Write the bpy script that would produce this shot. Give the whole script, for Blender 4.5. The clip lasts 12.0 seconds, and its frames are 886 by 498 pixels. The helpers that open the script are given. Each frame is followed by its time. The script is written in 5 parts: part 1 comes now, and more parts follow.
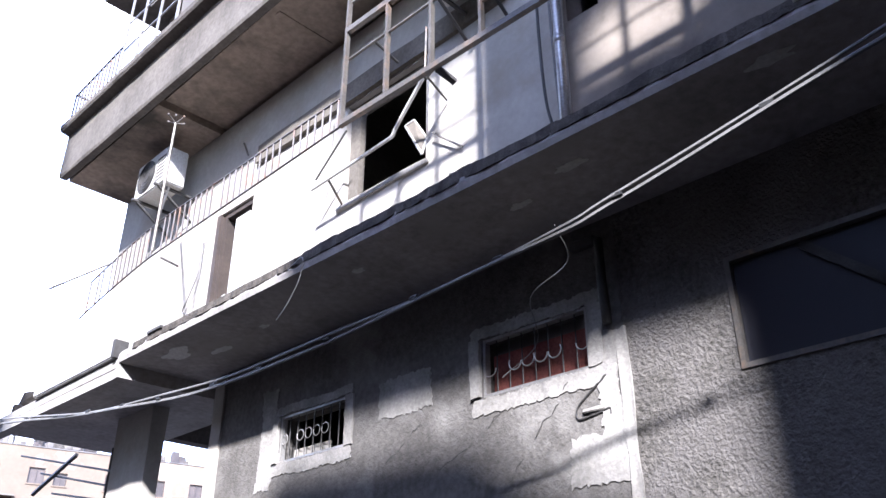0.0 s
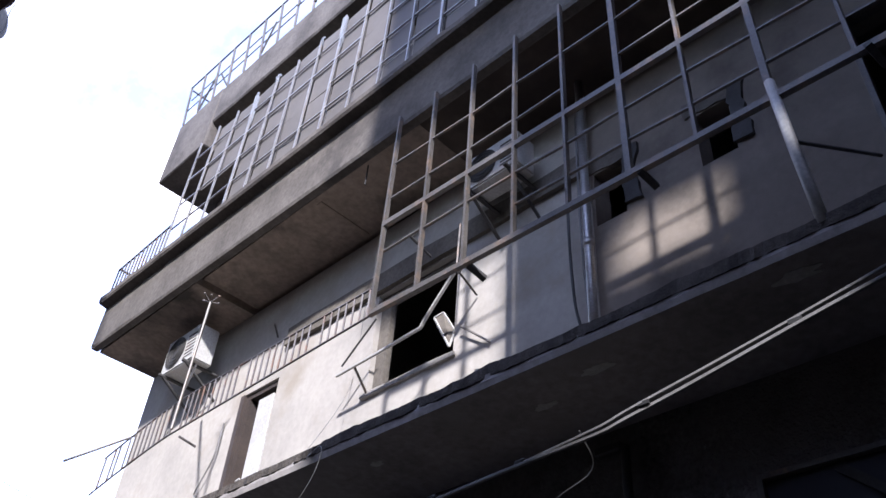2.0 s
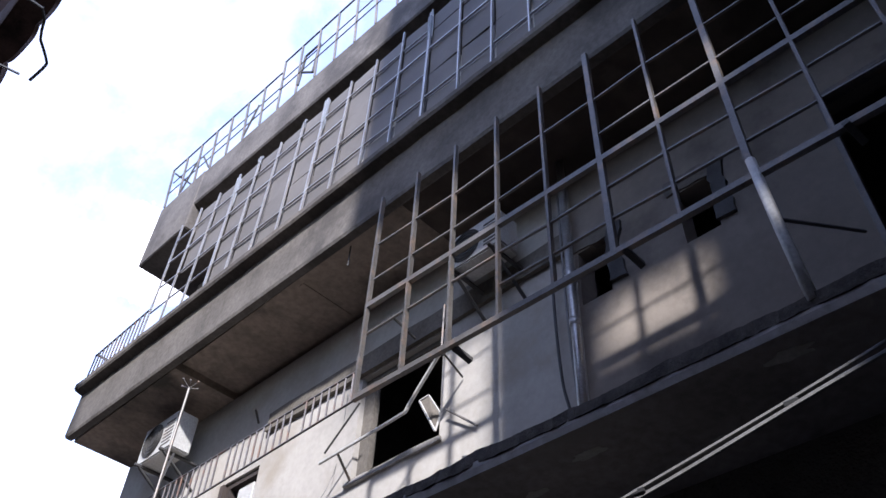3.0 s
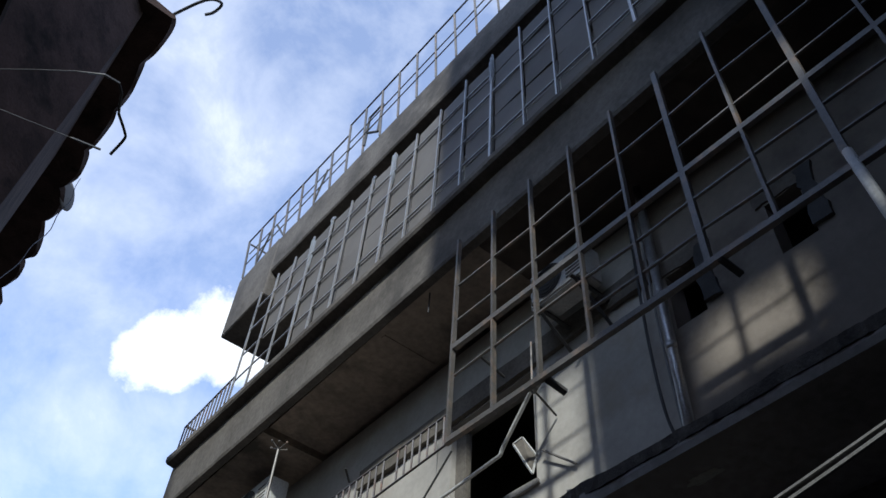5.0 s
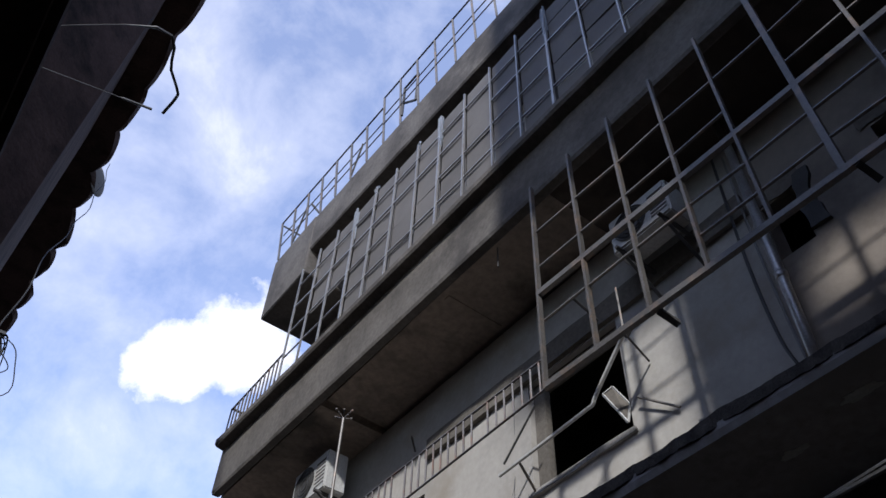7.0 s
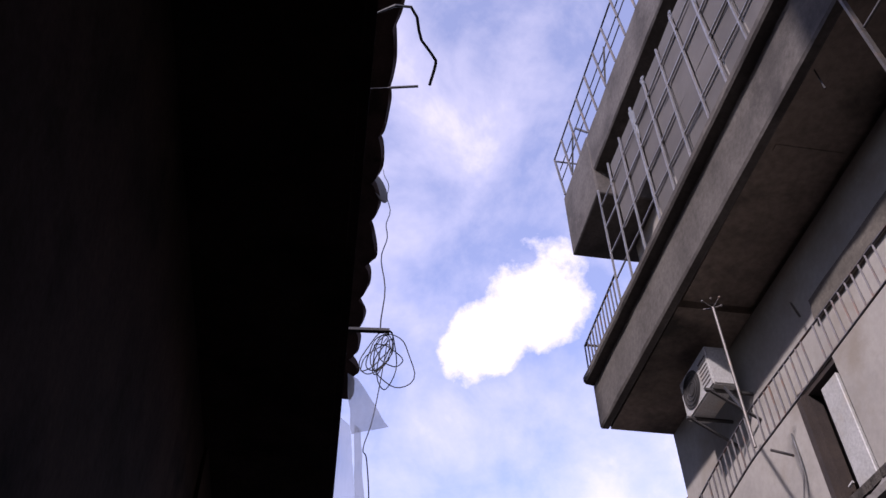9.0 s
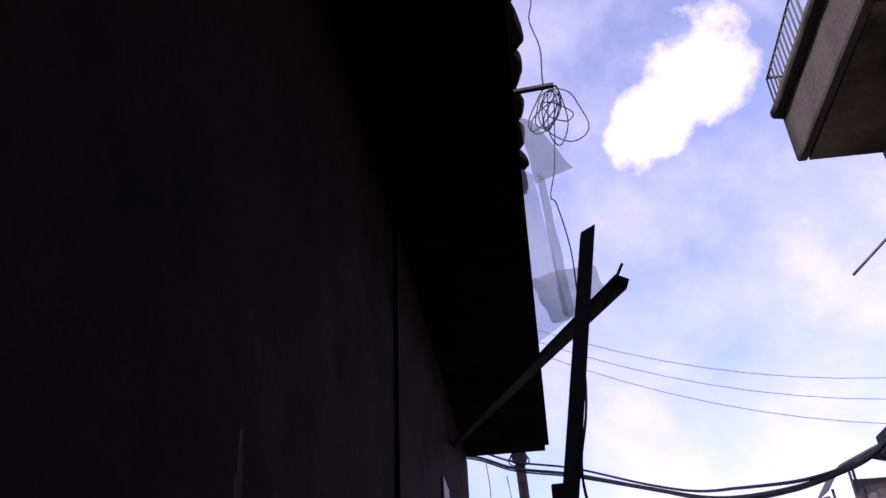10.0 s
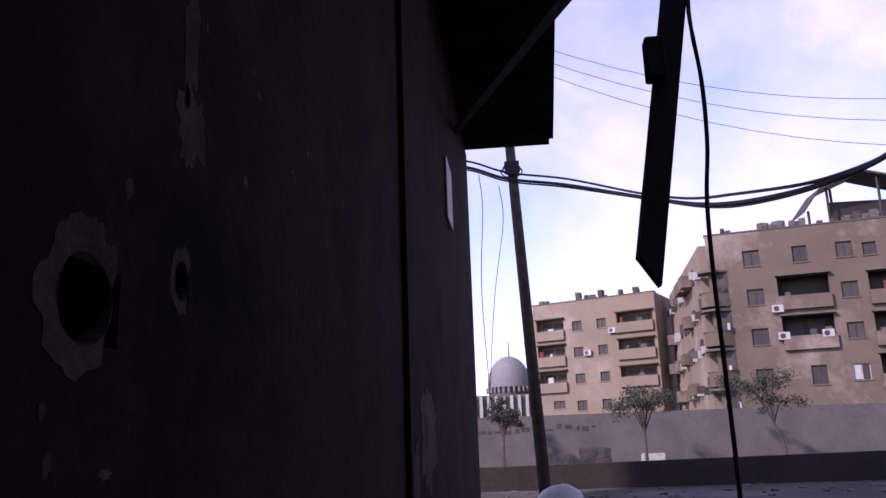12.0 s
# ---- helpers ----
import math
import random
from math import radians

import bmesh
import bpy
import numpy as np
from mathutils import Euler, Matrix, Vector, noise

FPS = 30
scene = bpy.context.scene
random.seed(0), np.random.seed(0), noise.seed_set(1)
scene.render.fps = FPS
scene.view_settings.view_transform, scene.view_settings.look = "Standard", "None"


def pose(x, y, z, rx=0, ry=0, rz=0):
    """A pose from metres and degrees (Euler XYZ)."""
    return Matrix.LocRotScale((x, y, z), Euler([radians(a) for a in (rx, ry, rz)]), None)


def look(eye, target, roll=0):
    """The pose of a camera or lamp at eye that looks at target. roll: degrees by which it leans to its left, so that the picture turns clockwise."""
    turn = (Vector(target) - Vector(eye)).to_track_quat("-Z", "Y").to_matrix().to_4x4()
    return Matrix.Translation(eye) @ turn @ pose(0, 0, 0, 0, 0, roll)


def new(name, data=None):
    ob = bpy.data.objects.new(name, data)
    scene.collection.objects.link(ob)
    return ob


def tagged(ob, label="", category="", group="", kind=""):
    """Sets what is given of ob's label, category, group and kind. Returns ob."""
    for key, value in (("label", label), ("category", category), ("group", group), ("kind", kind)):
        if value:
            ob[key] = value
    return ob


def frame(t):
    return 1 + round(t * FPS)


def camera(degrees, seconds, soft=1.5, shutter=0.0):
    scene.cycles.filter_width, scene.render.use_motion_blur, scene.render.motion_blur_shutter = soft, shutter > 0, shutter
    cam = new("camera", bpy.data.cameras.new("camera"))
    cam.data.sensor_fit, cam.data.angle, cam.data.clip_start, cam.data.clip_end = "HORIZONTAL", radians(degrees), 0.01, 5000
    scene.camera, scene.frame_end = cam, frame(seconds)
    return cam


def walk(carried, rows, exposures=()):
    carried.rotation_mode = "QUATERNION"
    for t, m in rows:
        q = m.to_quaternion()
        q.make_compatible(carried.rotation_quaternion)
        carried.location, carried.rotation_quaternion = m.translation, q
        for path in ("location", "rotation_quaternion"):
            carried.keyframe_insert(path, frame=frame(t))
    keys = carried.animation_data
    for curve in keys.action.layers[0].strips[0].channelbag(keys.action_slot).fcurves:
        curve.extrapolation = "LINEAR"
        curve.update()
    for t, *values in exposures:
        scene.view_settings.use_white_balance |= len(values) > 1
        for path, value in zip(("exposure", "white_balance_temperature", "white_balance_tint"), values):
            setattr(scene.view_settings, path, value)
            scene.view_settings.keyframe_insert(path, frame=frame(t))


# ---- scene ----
cam = camera(56.2, 12.0)
PATH = [
    (0, (0.272, 0.923, 1.82), (1.542, 2.168, 2.734), -0.1),
    (0.5, (0.26, 0.906, 1.855), (1.427, 2.207, 2.828), 2.1),
    (1, (0.273, 0.9, 1.861), (1.35, 2.175, 2.963), 4.2),
    (1.5, (0.258, 0.896, 1.856), (1.315, 2.083, 3.07), 4.6),
    (2, (0.262, 0.892, 1.859), (1.298, 2.021, 3.144), 4.7),
    (2.5, (0.269, 0.894, 1.901), (1.294, 1.956, 3.251), 3.5),
    (3, (0.279, 0.929, 1.933), (1.249, 1.945, 3.356), 3.1),
    (3.5, (0.273, 0.962, 1.946), (1.13, 1.993, 3.43), 6.0),
    (3.7, (0.263, 0.975, 1.945), (1.076, 2.007, 3.453), 6.8),
    (5.5, (0.422, 1.32, 1.85), (1.176, 2.369, 3.377), 3.3),
    (6, (0.351, 1.536, 1.835), (1.106, 2.566, 3.374), 2.1),
    (6.5, (0.344, 1.759, 1.822), (1.097, 2.786, 3.364), 1.9),
    (8.3, (-0.024, 2.279, 1.836), (0.665, 3.519, 3.245), 2.4),
    (8.5, (-0.023, 2.317, 1.872), (0.499, 3.615, 3.301), 0.2),
    (9, (-0.084, 2.475, 1.833), (0.15, 3.867, 3.25), -0.5),
    (9.5, (-0.067, 2.613, 1.894), (-0.118, 4.162, 3.158), -3.5),
    (10, (-0.116, 2.918, 1.75), (-0.271, 4.6, 2.82), -2.8),
    (10.5, (-0.201, 3.115, 1.73), (-0.197, 4.885, 2.66), -7.3),
    (11, (-0.271, 3.275, 1.715), (-0.331, 5.136, 2.444), -5.1),
    (11.5, (-0.264, 3.444, 1.703), (-0.377, 5.342, 2.323), -2.5),
    (12, (-0.283, 3.563, 1.675), (-0.463, 5.499, 2.143), -2.0),
]
walk(cam, [(t, look(eye, target, roll)) for t, eye, target, roll in PATH],
     exposures=[(0, 2.75, 5850, 16), (1.0, 2.2, 5900, 17), (2.0, 1.72, 6000, 17), (3.0, 1.56, 6000, 15), (3.6, 1.2, 6100, 13), (5.4, 0.42, 6000, 2), (6.6, 0.42, 6000, 6),
                (8.3, 0.38, 6250, 26), (9.5, 0.32, 6300, 32), (10.5, 0.22, 6250, 40), (12, 0.26, 6300, 42)])

# ---- world and sun ----
SUN_DIR = Vector((1.0, 0.94, -0.83)).normalized()      # the way the sunlight travels
world = bpy.data.worlds.new("sky")
scene.world = world
world.use_nodes = True
wt = world.node_tree
wt.nodes.clear()


def wn(kind, **inputs):
    n = wt.nodes.new(kind)
    for k, v in inputs.items():
        n.inputs[k].default_value = v
    return n


w_out = wn("ShaderNodeOutputWorld")
w_bg = wn("ShaderNodeBackground", Strength=0.14)
w_sky = wn("ShaderNodeTexSky")
w_sky.sky_type = "NISHITA"
w_sky.sun_disc = False
w_sky.sun_elevation = math.asin(-SUN_DIR.z)
w_sky.sun_rotation = math.atan2(-SUN_DIR.x, -SUN_DIR.y)
w_sky.dust_density = 0.4
w_co = wn("ShaderNodeTexCoord")
w_n1 = wn("ShaderNodeTexNoise", Scale=6.5, Detail=11.0, Roughness=0.62, Distortion=0.2)
w_n2 = wn("ShaderNodeTexNoise", Scale=1.6, Detail=5.0, Roughness=0.5)
L = wt.links.new


def w_math(kind, a, b):
    n = wt.nodes.new("ShaderNodeMath")
    n.operation = kind
    for i, v in enumerate((a, b)):
        if isinstance(v, (int, float)):
            n.inputs[i].default_value = v
        else:
            L(v, n.inputs[i])
    return n.outputs[0]


def cloud_bank(way, spread):
    """How far a direction of the sky lies inside a bank of cloud, 0 to 1."""
    d = wn("ShaderNodeVectorMath")
    d.operation = "DOT_PRODUCT"
    L(w_co.outputs["Generated"], d.inputs[0])
    d.inputs[1].default_value = Vector(way).normalized()
    r = wn("ShaderNodeMapRange")
    r.inputs["From Min"].default_value = math.cos(radians(spread))
    r.inputs["From Max"].default_value = 1.0
    L(d.outputs["Value"], r.inputs["Value"])
    return r.outputs["Result"]


for n in (w_n1, w_n2):
    L(w_co.outputs["Generated"], n.inputs["Vector"])
cover = w_math("ADD", w_math("MULTIPLY", w_n1.outputs["Fac"], 0.75), w_math("MULTIPLY", w_n2.outputs["Fac"], 0.45))
for way, spread, amount in (((0.42, 0.80, 0.42), 11.0, 0.22), ((0.22, 0.95, 0.20), 13.0, 0.20), ((0.06, 0.55, 0.83), 12.0, 0.12)):
    cover = w_math("ADD", cover, w_math("MULTIPLY", cloud_bank(way, spread), amount))
w_ramp = wn("ShaderNodeValToRGB")
w_ramp.color_ramp.elements[0].position = 0.55
w_ramp.color_ramp.elements[0].color = (0.17, 0.17, 0.17, 1)
w_ramp.color_ramp.elements[1].position = 0.95
w_ramp.color_ramp.elements[1].color = (1, 1, 1, 1)
e = w_ramp.color_ramp.elements.new(0.74)
e.color = (0.46, 0.46, 0.46, 1)
w_mix = wn("ShaderNodeMixRGB")
w_mix.inputs[2].default_value = (6.9, 6.75, 7.2, 1)
L(cover, w_ramp.inputs["Fac"])
w_n3 = wn("ShaderNodeTexNoise", Scale=8.0, Detail=12.0, Roughness=0.66)
L(w_co.outputs["Generated"], w_n3.inputs["Vector"])
heap = w_math("MULTIPLY", w_n3.outputs["Fac"], 0.0)
for way, spread in (((0.165, 0.765, 0.62), 3.6), ((0.205, 0.735, 0.645), 4.2), ((0.25, 0.70, 0.67), 4.8)):
    heap = w_math("ADD", heap, w_math("MULTIPLY", cloud_bank(way, spread), 0.9))
billow = w_math("MULTIPLY", w_math("SUBTRACT", w_n3.outputs["Fac"], 0.5), w_math("MINIMUM", w_math("MULTIPLY", heap, 9.0), 3.2))
heap = w_math("ADD", heap, billow)
w_edge = wn("ShaderNodeMapRange")
w_edge.inputs["From Min"].default_value = 0.38
w_edge.inputs["From Max"].default_value = 0.95
L(heap, w_edge.inputs["Value"])
L(w_math("MAXIMUM", w_ramp.outputs["Color"], w_edge.outputs["Result"]), w_mix.inputs["Fac"])
w_tone = wn("ShaderNodeMixRGB")
w_tone.blend_type = "MULTIPLY"
w_tone.inputs["Fac"].default_value = 1.0
w_tone.inputs[2].default_value = (1.38, 1.43, 1.75, 1)
L(w_sky.outputs["Color"], w_tone.inputs[1])
L(w_tone.outputs["Color"], w_mix.inputs[1])
L(w_mix.outputs["Color"], w_bg.inputs["Color"])
L(w_bg.outputs["Background"], w_out.inputs["Surface"])

sun = new("sun", bpy.data.lights.new("sun", "SUN"))
sun.data.energy = 3.6
sun.data.angle = radians(2.2)
sun.data.color = (1.0, 0.96, 0.9)
sun.matrix_world = look(Vector((0, 0, 30)) - SUN_DIR * 5, Vector((0, 0, 30)))


# ---- materials ----
def material(name, base, other=None, scale=3.0, rough=0.85, metal=0.0, bump=0.2, bump_scale=40.0, fine=0.12, stain=None, stain_scale=0.8, per_object=0.0, bump_dist=0.01):
    """A surface with two scales of variation, stains and fine relief."""
    m = bpy.data.materials.new(name)
    m.use_nodes = True
    t = m.node_tree
    p = t.nodes["Principled BSDF"]
    p.inputs["Roughness"].default_value = rough
    p.inputs["Metallic"].default_value = metal
    p.inputs["Specular IOR Level"].default_value = 0.12 if rough > 0.84 else 0.5
    co = t.nodes.new("ShaderNodeTexCoord").outputs["Object"]

    def noise_of(s, detail=6.0, roughness=0.6):
        n = t.nodes.new("ShaderNodeTexNoise")
        n.inputs["Scale"].default_value = s
        n.inputs["Detail"].default_value = detail
        n.inputs["Roughness"].default_value = roughness
        t.links.new(co, n.inputs["Vector"])
        return n.outputs["Fac"]

    def ramp(fac, a, b):
        r = t.nodes.new("ShaderNodeMapRange")
        r.inputs["From Min"].default_value = a
        r.inputs["From Max"].default_value = b
        t.links.new(fac, r.inputs["Value"])
        return r.outputs["Result"]

    def mix(fac, a, b, kind="MIX"):
        n = t.nodes.new("ShaderNodeMixRGB")
        n.blend_type = kind
        for i, v in ((0, fac), (1, a), (2, b)):
            if isinstance(v, (int, float)):
                n.inputs[i].default_value = v
            elif isinstance(v, tuple):
                n.inputs[i].default_value = (*v, 1)
            else:
                t.links.new(v, n.inputs[i])
        return n.outputs["Color"]

    other = other or tuple(c * 0.7 for c in base)
    col = mix(ramp(noise_of(scale), 0.38, 0.64), base, other)
    col = mix(ramp(noise_of(scale * 14, 3.0), 0.3, 0.7), col, mix(1.0, col, (1 - fine * 2.5,) * 3, "MULTIPLY"))
    if stain:
        col = mix(ramp(noise_of(stain_scale, 8.0, 0.65), 0.52, 0.68), col, stain)
    if per_object:
        oi = t.nodes.new("ShaderNodeObjectInfo")
        col = mix(ramp(oi.outputs["Random"], 0.0, 1.0), col, mix(1.0, col, (1 - per_object,) * 3, "MULTIPLY"))
    t.links.new(col, p.inputs["Base Color"])
    b = t.nodes.new("ShaderNodeBump")
    b.inputs["Strength"].default_value = bump
    b.inputs["Distance"].default_value = bump_dist
    t.links.new(noise_of(bump_scale, 4.0), b.inputs["Height"])
    t.links.new(b.outputs["Normal"], p.inputs["Normal"])
    return m


M_CONCRETE = material("weathered_concrete", (0.142, 0.128, 0.114), (0.0926, 0.083, 0.0743), 1.4, 0.9, bump=0.3, bump_scale=30, stain=(0.055, 0.05, 0.047), stain_scale=0.7)
M_SOFFIT = material("soffit_concrete", (0.37, 0.345, 0.33), (0.26, 0.243, 0.232), 1.1, 0.92, bump=0.2, bump_scale=25, stain=(0.27, 0.255, 0.24), stain_scale=1.3)
M_SOFFIT_UP = material("painted_soffit", (0.338, 0.272, 0.218), (0.239, 0.195, 0.157), 1.0, 0.92, bump=0.12, bump_scale=25, stain=(0.065, 0.058, 0.05), stain_scale=0.6)
M_SOFFIT_NEAR = material("dark_brown_soffit_paint", (0.085, 0.068, 0.057), (0.05, 0.041, 0.036), 0.8, 0.92, bump=0.15, bump_scale=30, fine=0.06, stain=(0.14, 0.115, 0.095), stain_scale=0.7)
M_PLASTER = material("painted_plaster", (0.375, 0.352, 0.318), (0.305, 0.287, 0.26), 1.2, 0.9, bump=0.15, bump_scale=35, fine=0.05, stain=(0.265, 0.236, 0.198), stain_scale=0.9)
M_PLASTER_NEAR = material("darker_plaster", (0.24, 0.208, 0.176), (0.175, 0.15, 0.127), 0.9, 0.92, bump=0.15, bump_scale=35, fine=0.05, stain=(0.10, 0.088, 0.078), stain_scale=0.9)
M_STUCCO = material("rough_stucco", (0.167, 0.155, 0.142), (0.115, 0.107, 0.0981), 2.0, 0.95, bump=0.9, bump_scale=42, fine=0.25, stain=(0.14, 0.13, 0.125), stain_scale=0.8, bump_dist=0.03)
M_RENDER = material("smooth_grey_render", (0.145, 0.136, 0.126), (0.104, 0.0968, 0.0898), 1.6, 0.95, bump=0.55, bump_scale=45, fine=0.14, bump_dist=0.02, stain=(0.20, 0.19, 0.178), stain_scale=1.1)
M_PATCH = material("white_plaster_patch", (0.31, 0.295, 0.275), (0.2, 0.19, 0.175), 3.5, 0.95, bump=0.4, bump_scale=30, fine=0.12, bump_dist=0.015)
M_LINTEL = material("lintel_render", (0.162, 0.144, 0.123), (0.12, 0.108, 0.093), 2.0, 0.9, bump=0.3, bump_scale=30)
M_STEEL = material("painted_steel", (0.15, 0.137, 0.124), (0.105, 0.096, 0.087), 4.0, 0.5, metal=0.35, bump=0.1, bump_scale=60, stain=(0.20, 0.14, 0.10), stain_scale=6.0)
M_ALU = material("pale_aluminium", (0.44, 0.43, 0.42), (0.34, 0.33, 0.32), 4.0, 0.4, metal=0.6, bump=0.1, bump_scale=60, stain=(0.30, 0.27, 0.25), stain_scale=7.0)
M_RAIL = material("rail_steel", (0.15, 0.14, 0.14), (0.10, 0.09, 0.09), 5.0, 0.6, metal=0.3, bump=0.2, bump_scale=60, stain=(0.16, 0.09, 0.06), stain_scale=5.0)
M_DARKSTEEL = material("dark_steel", (0.06, 0.057, 0.055), (0.035, 0.033, 0.032), 5.0, 0.7, metal=0.2, bump=0.25, bump_scale=50)
M_WHITE = material("white_painted_metal", (0.476, 0.469, 0.448), (0.392, 0.385, 0.364), 3.0, 0.5, bump=0.08, bump_scale=40, stain=(0.40, 0.36, 0.31), stain_scale=3.0)
M_CABLE = material("black_cable", (0.03, 0.03, 0.032), (0.02, 0.02, 0.02), 8.0, 0.6, bump=0.1)
M_GREYCABLE = material("grey_cable", (0.203, 0.198, 0.194), (0.144, 0.14, 0.135), 8.0, 0.6, bump=0.1)
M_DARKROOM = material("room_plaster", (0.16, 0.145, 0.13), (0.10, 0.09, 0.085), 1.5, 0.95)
M_GROUND = material("dusty_ground", (0.12, 0.1, 0.085), (0.08, 0.067, 0.058), 0.8, 0.95, bump=0.6, bump_scale=12, stain=(0.15, 0.14, 0.13), stain_scale=0.25, bump_dist=0.04)
# near-black base: the deep shade of this side is put into the colour
M_LEFT = material("shade_dark_left_wall", (0.062, 0.04, 0.034), (0.034, 0.0225, 0.0195), 2.5, 0.95, bump=0.2, bump_scale=14, stain=(0.012, 0.009, 0.008), stain_scale=1.6, bump_dist=0.03)
M_LEFTPATCH = material("bare_plaster_left", (0.17, 0.135, 0.125), (0.085, 0.066, 0.06), 6.0, 0.95, bump=0.6, bump_scale=20)
M_TAN = material("tan_facade", (0.15, 0.117, 0.088), (0.12, 0.093, 0.07), 0.3, 0.9, bump=0.03, bump_scale=6, fine=0.035, stain=(0.30, 0.25, 0.21), stain_scale=0.15)
M_TAN2 = material("pale_tan_facade", (0.253, 0.2, 0.147), (0.207, 0.164, 0.121), 0.3, 0.9, bump=0.03, bump_scale=6, fine=0.035, stain=(0.36, 0.30, 0.25), stain_scale=0.15)
M_GREYWALL = material("grey_boundary_wall", (0.128, 0.117, 0.109), (0.098, 0.09, 0.085), 0.5, 0.92, bump=0.05, bump_scale=8, fine=0.05)
M_ASPHALT = material("dark_road_wall", (0.052, 0.042, 0.037), (0.037, 0.031, 0.027), 0.6, 0.95, bump=0.3, bump_scale=10)
M_DOME = material("dome_grey", (0.25, 0.24, 0.24), (0.2, 0.192, 0.192), 0.4, 0.8, bump=0.1, bump_scale=5)
M_LEAF = material("dusty_leaf", (0.065, 0.066, 0.04), (0.04, 0.043, 0.026), 2.0, 0.8, per_object=0.2)
M_BARK = material("bark", (0.12, 0.09, 0.07), (0.07, 0.055, 0.045), 6.0, 0.95, bump=0.6, bump_scale=20)
M_BROWN = material("dark_brown_wood", (0.055, 0.04, 0.032), (0.035, 0.026, 0.022), 3.0, 0.7, bump=0.2, bump_scale=40)
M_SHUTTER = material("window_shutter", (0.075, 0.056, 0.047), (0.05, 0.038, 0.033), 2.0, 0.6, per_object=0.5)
M_CURTAIN = material("red_brown_curtain", (0.22, 0.075, 0.06), (0.13, 0.045, 0.04), 4.0, 0.9)
M_STUMP = material("dark_broken_concrete", (0.095, 0.084, 0.074), (0.05, 0.045, 0.04), 7.0, 0.95, bump=0.7, bump_scale=40, bump_dist=0.02)
M_RUBBLE = material("rubble", (0.204, 0.192, 0.177), (0.144, 0.135, 0.126), 5.0, 0.95, bump=0.6, bump_scale=25, per_object=0.3)


def cloth_material(name, col, alpha):
    m = bpy.data.materials.new(name)
    m.use_nodes = True
    t = m.node_tree
    p = t.nodes["Principled BSDF"]
    out = t.nodes["Material Output"]
    p.inputs["Roughness"].default_value = 0.7
    n = t.nodes.new("ShaderNodeTexNoise")
    n.inputs["Scale"].default_value = 9.0
    r = t.nodes.new("ShaderNodeValToRGB")
    r.color_ramp.elements[0].color = (*[c * 0.75 for c in col], 1)
    r.color_ramp.elements[1].color = (*col, 1)
    t.links.new(n.outputs["Fac"], r.inputs["Fac"])
    t.links.new(r.outputs["Color"], p.inputs["Base Color"])
    tl = t.nodes.new("ShaderNodeBsdfTranslucent")
    t.links.new(r.outputs["Color"], tl.inputs["Color"])
    tp = t.nodes.new("ShaderNodeBsdfTransparent")
    m1, m2 = t.nodes.new("ShaderNodeMixShader"), t.nodes.new("ShaderNodeMixShader")
    m1.inputs[0].default_value = 0.6
    m2.inputs[0].default_value = alpha
    t.links.new(p.outputs[0], m1.inputs[1])
    t.links.new(tl.outputs[0], m1.inputs[2])
    t.links.new(tp.outputs[0], m2.inputs[1])
    t.links.new(m1.outputs[0], m2.inputs[2])
    t.links.new(m2.outputs[0], out.inputs["Surface"])
    return m


M_CLOTH = cloth_material("thin_grey_sheet", (0.36, 0.38, 0.43), 0.6)
M_SHEET = cloth_material("frosted_plastic_sheet", (0.6, 0.63, 0.68), 0.42)


def glass_material():
    m = bpy.data.materials.new("dusty_glass")
    m.use_nodes = True
    p = m.node_tree.nodes["Principled BSDF"]
    p.inputs["Base Color"].default_value = (0.012, 0.012, 0.018, 1)
    p.inputs["Roughness"].default_value = 0.45
    return m


M_GLASS = glass_material()


M_PANE = material("frosted_pane", (0.125, 0.115, 0.107), (0.095, 0.087, 0.081), 1.2, 0.8, bump=0.05, bump_scale=20, fine=0.04, per_object=0.12)


# ---- mesh helpers ----
def box(bm, x0, x1, y0, y1, z0, z1):
    vs = [bm.verts.new(p) for p in ((x0, y0, z0), (x1, y0, z0), (x1, y1, z0), (x0, y1, z0), (x0, y0, z1), (x1, y0, z1), (x1, y1, z1), (x0, y1, z1))]
    for f in ((3, 2, 1, 0), (4, 5, 6, 7), (0, 1, 5, 4), (1, 2, 6, 5), (2, 3, 7, 6), (3, 0, 4, 7)):
        bm.faces.new([vs[i] for i in f])
    return vs


def boxbm(*a):
    bm = bmesh.new()
    box(bm, *a)
    return bm


def bar(bm, a, b, w, d=None, n=4, up=(0.3, 0.2, 1), end=1.0):
    """A straight bar from a to b, n-sided, w wide and d deep; end scales its far end."""
    a, b = Vector(a), Vector(b)
    d = d or w
    ax = (b - a).normalized()
    u = Vector(up)
    if abs(u.normalized().dot(ax)) > 0.97:
        u = Vector((1, 0, 0))
    s = ax.cross(u).normalized()
    v = s.cross(ax)
    off = math.pi / 4 if n == 4 else 0.0
    k = math.sqrt(2) if n == 4 else 1.0
    rings = []
    for c, e in ((a, 1.0), (b, end)):
        rings.append([bm.verts.new(c + (s * math.cos(off + 2 * math.pi * i / n) * w / 2 + v * math.sin(off + 2 * math.pi * i / n) * d / 2) * k * e) for i in range(n)])
    for i in range(n):
        bm.faces.new((rings[0][i], rings[0][(i + 1) % n], rings[1][(i + 1) % n], rings[1][i]))
    bm.faces.new(rings[0][::-1])
    bm.faces.new(rings[1])


def barbm(a, b, w, d=None, n=4, up=(0.3, 0.2, 1), end=1.0):
    bm = bmesh.new()
    bar(bm, a, b, w, d, n, up, end)
    return bm


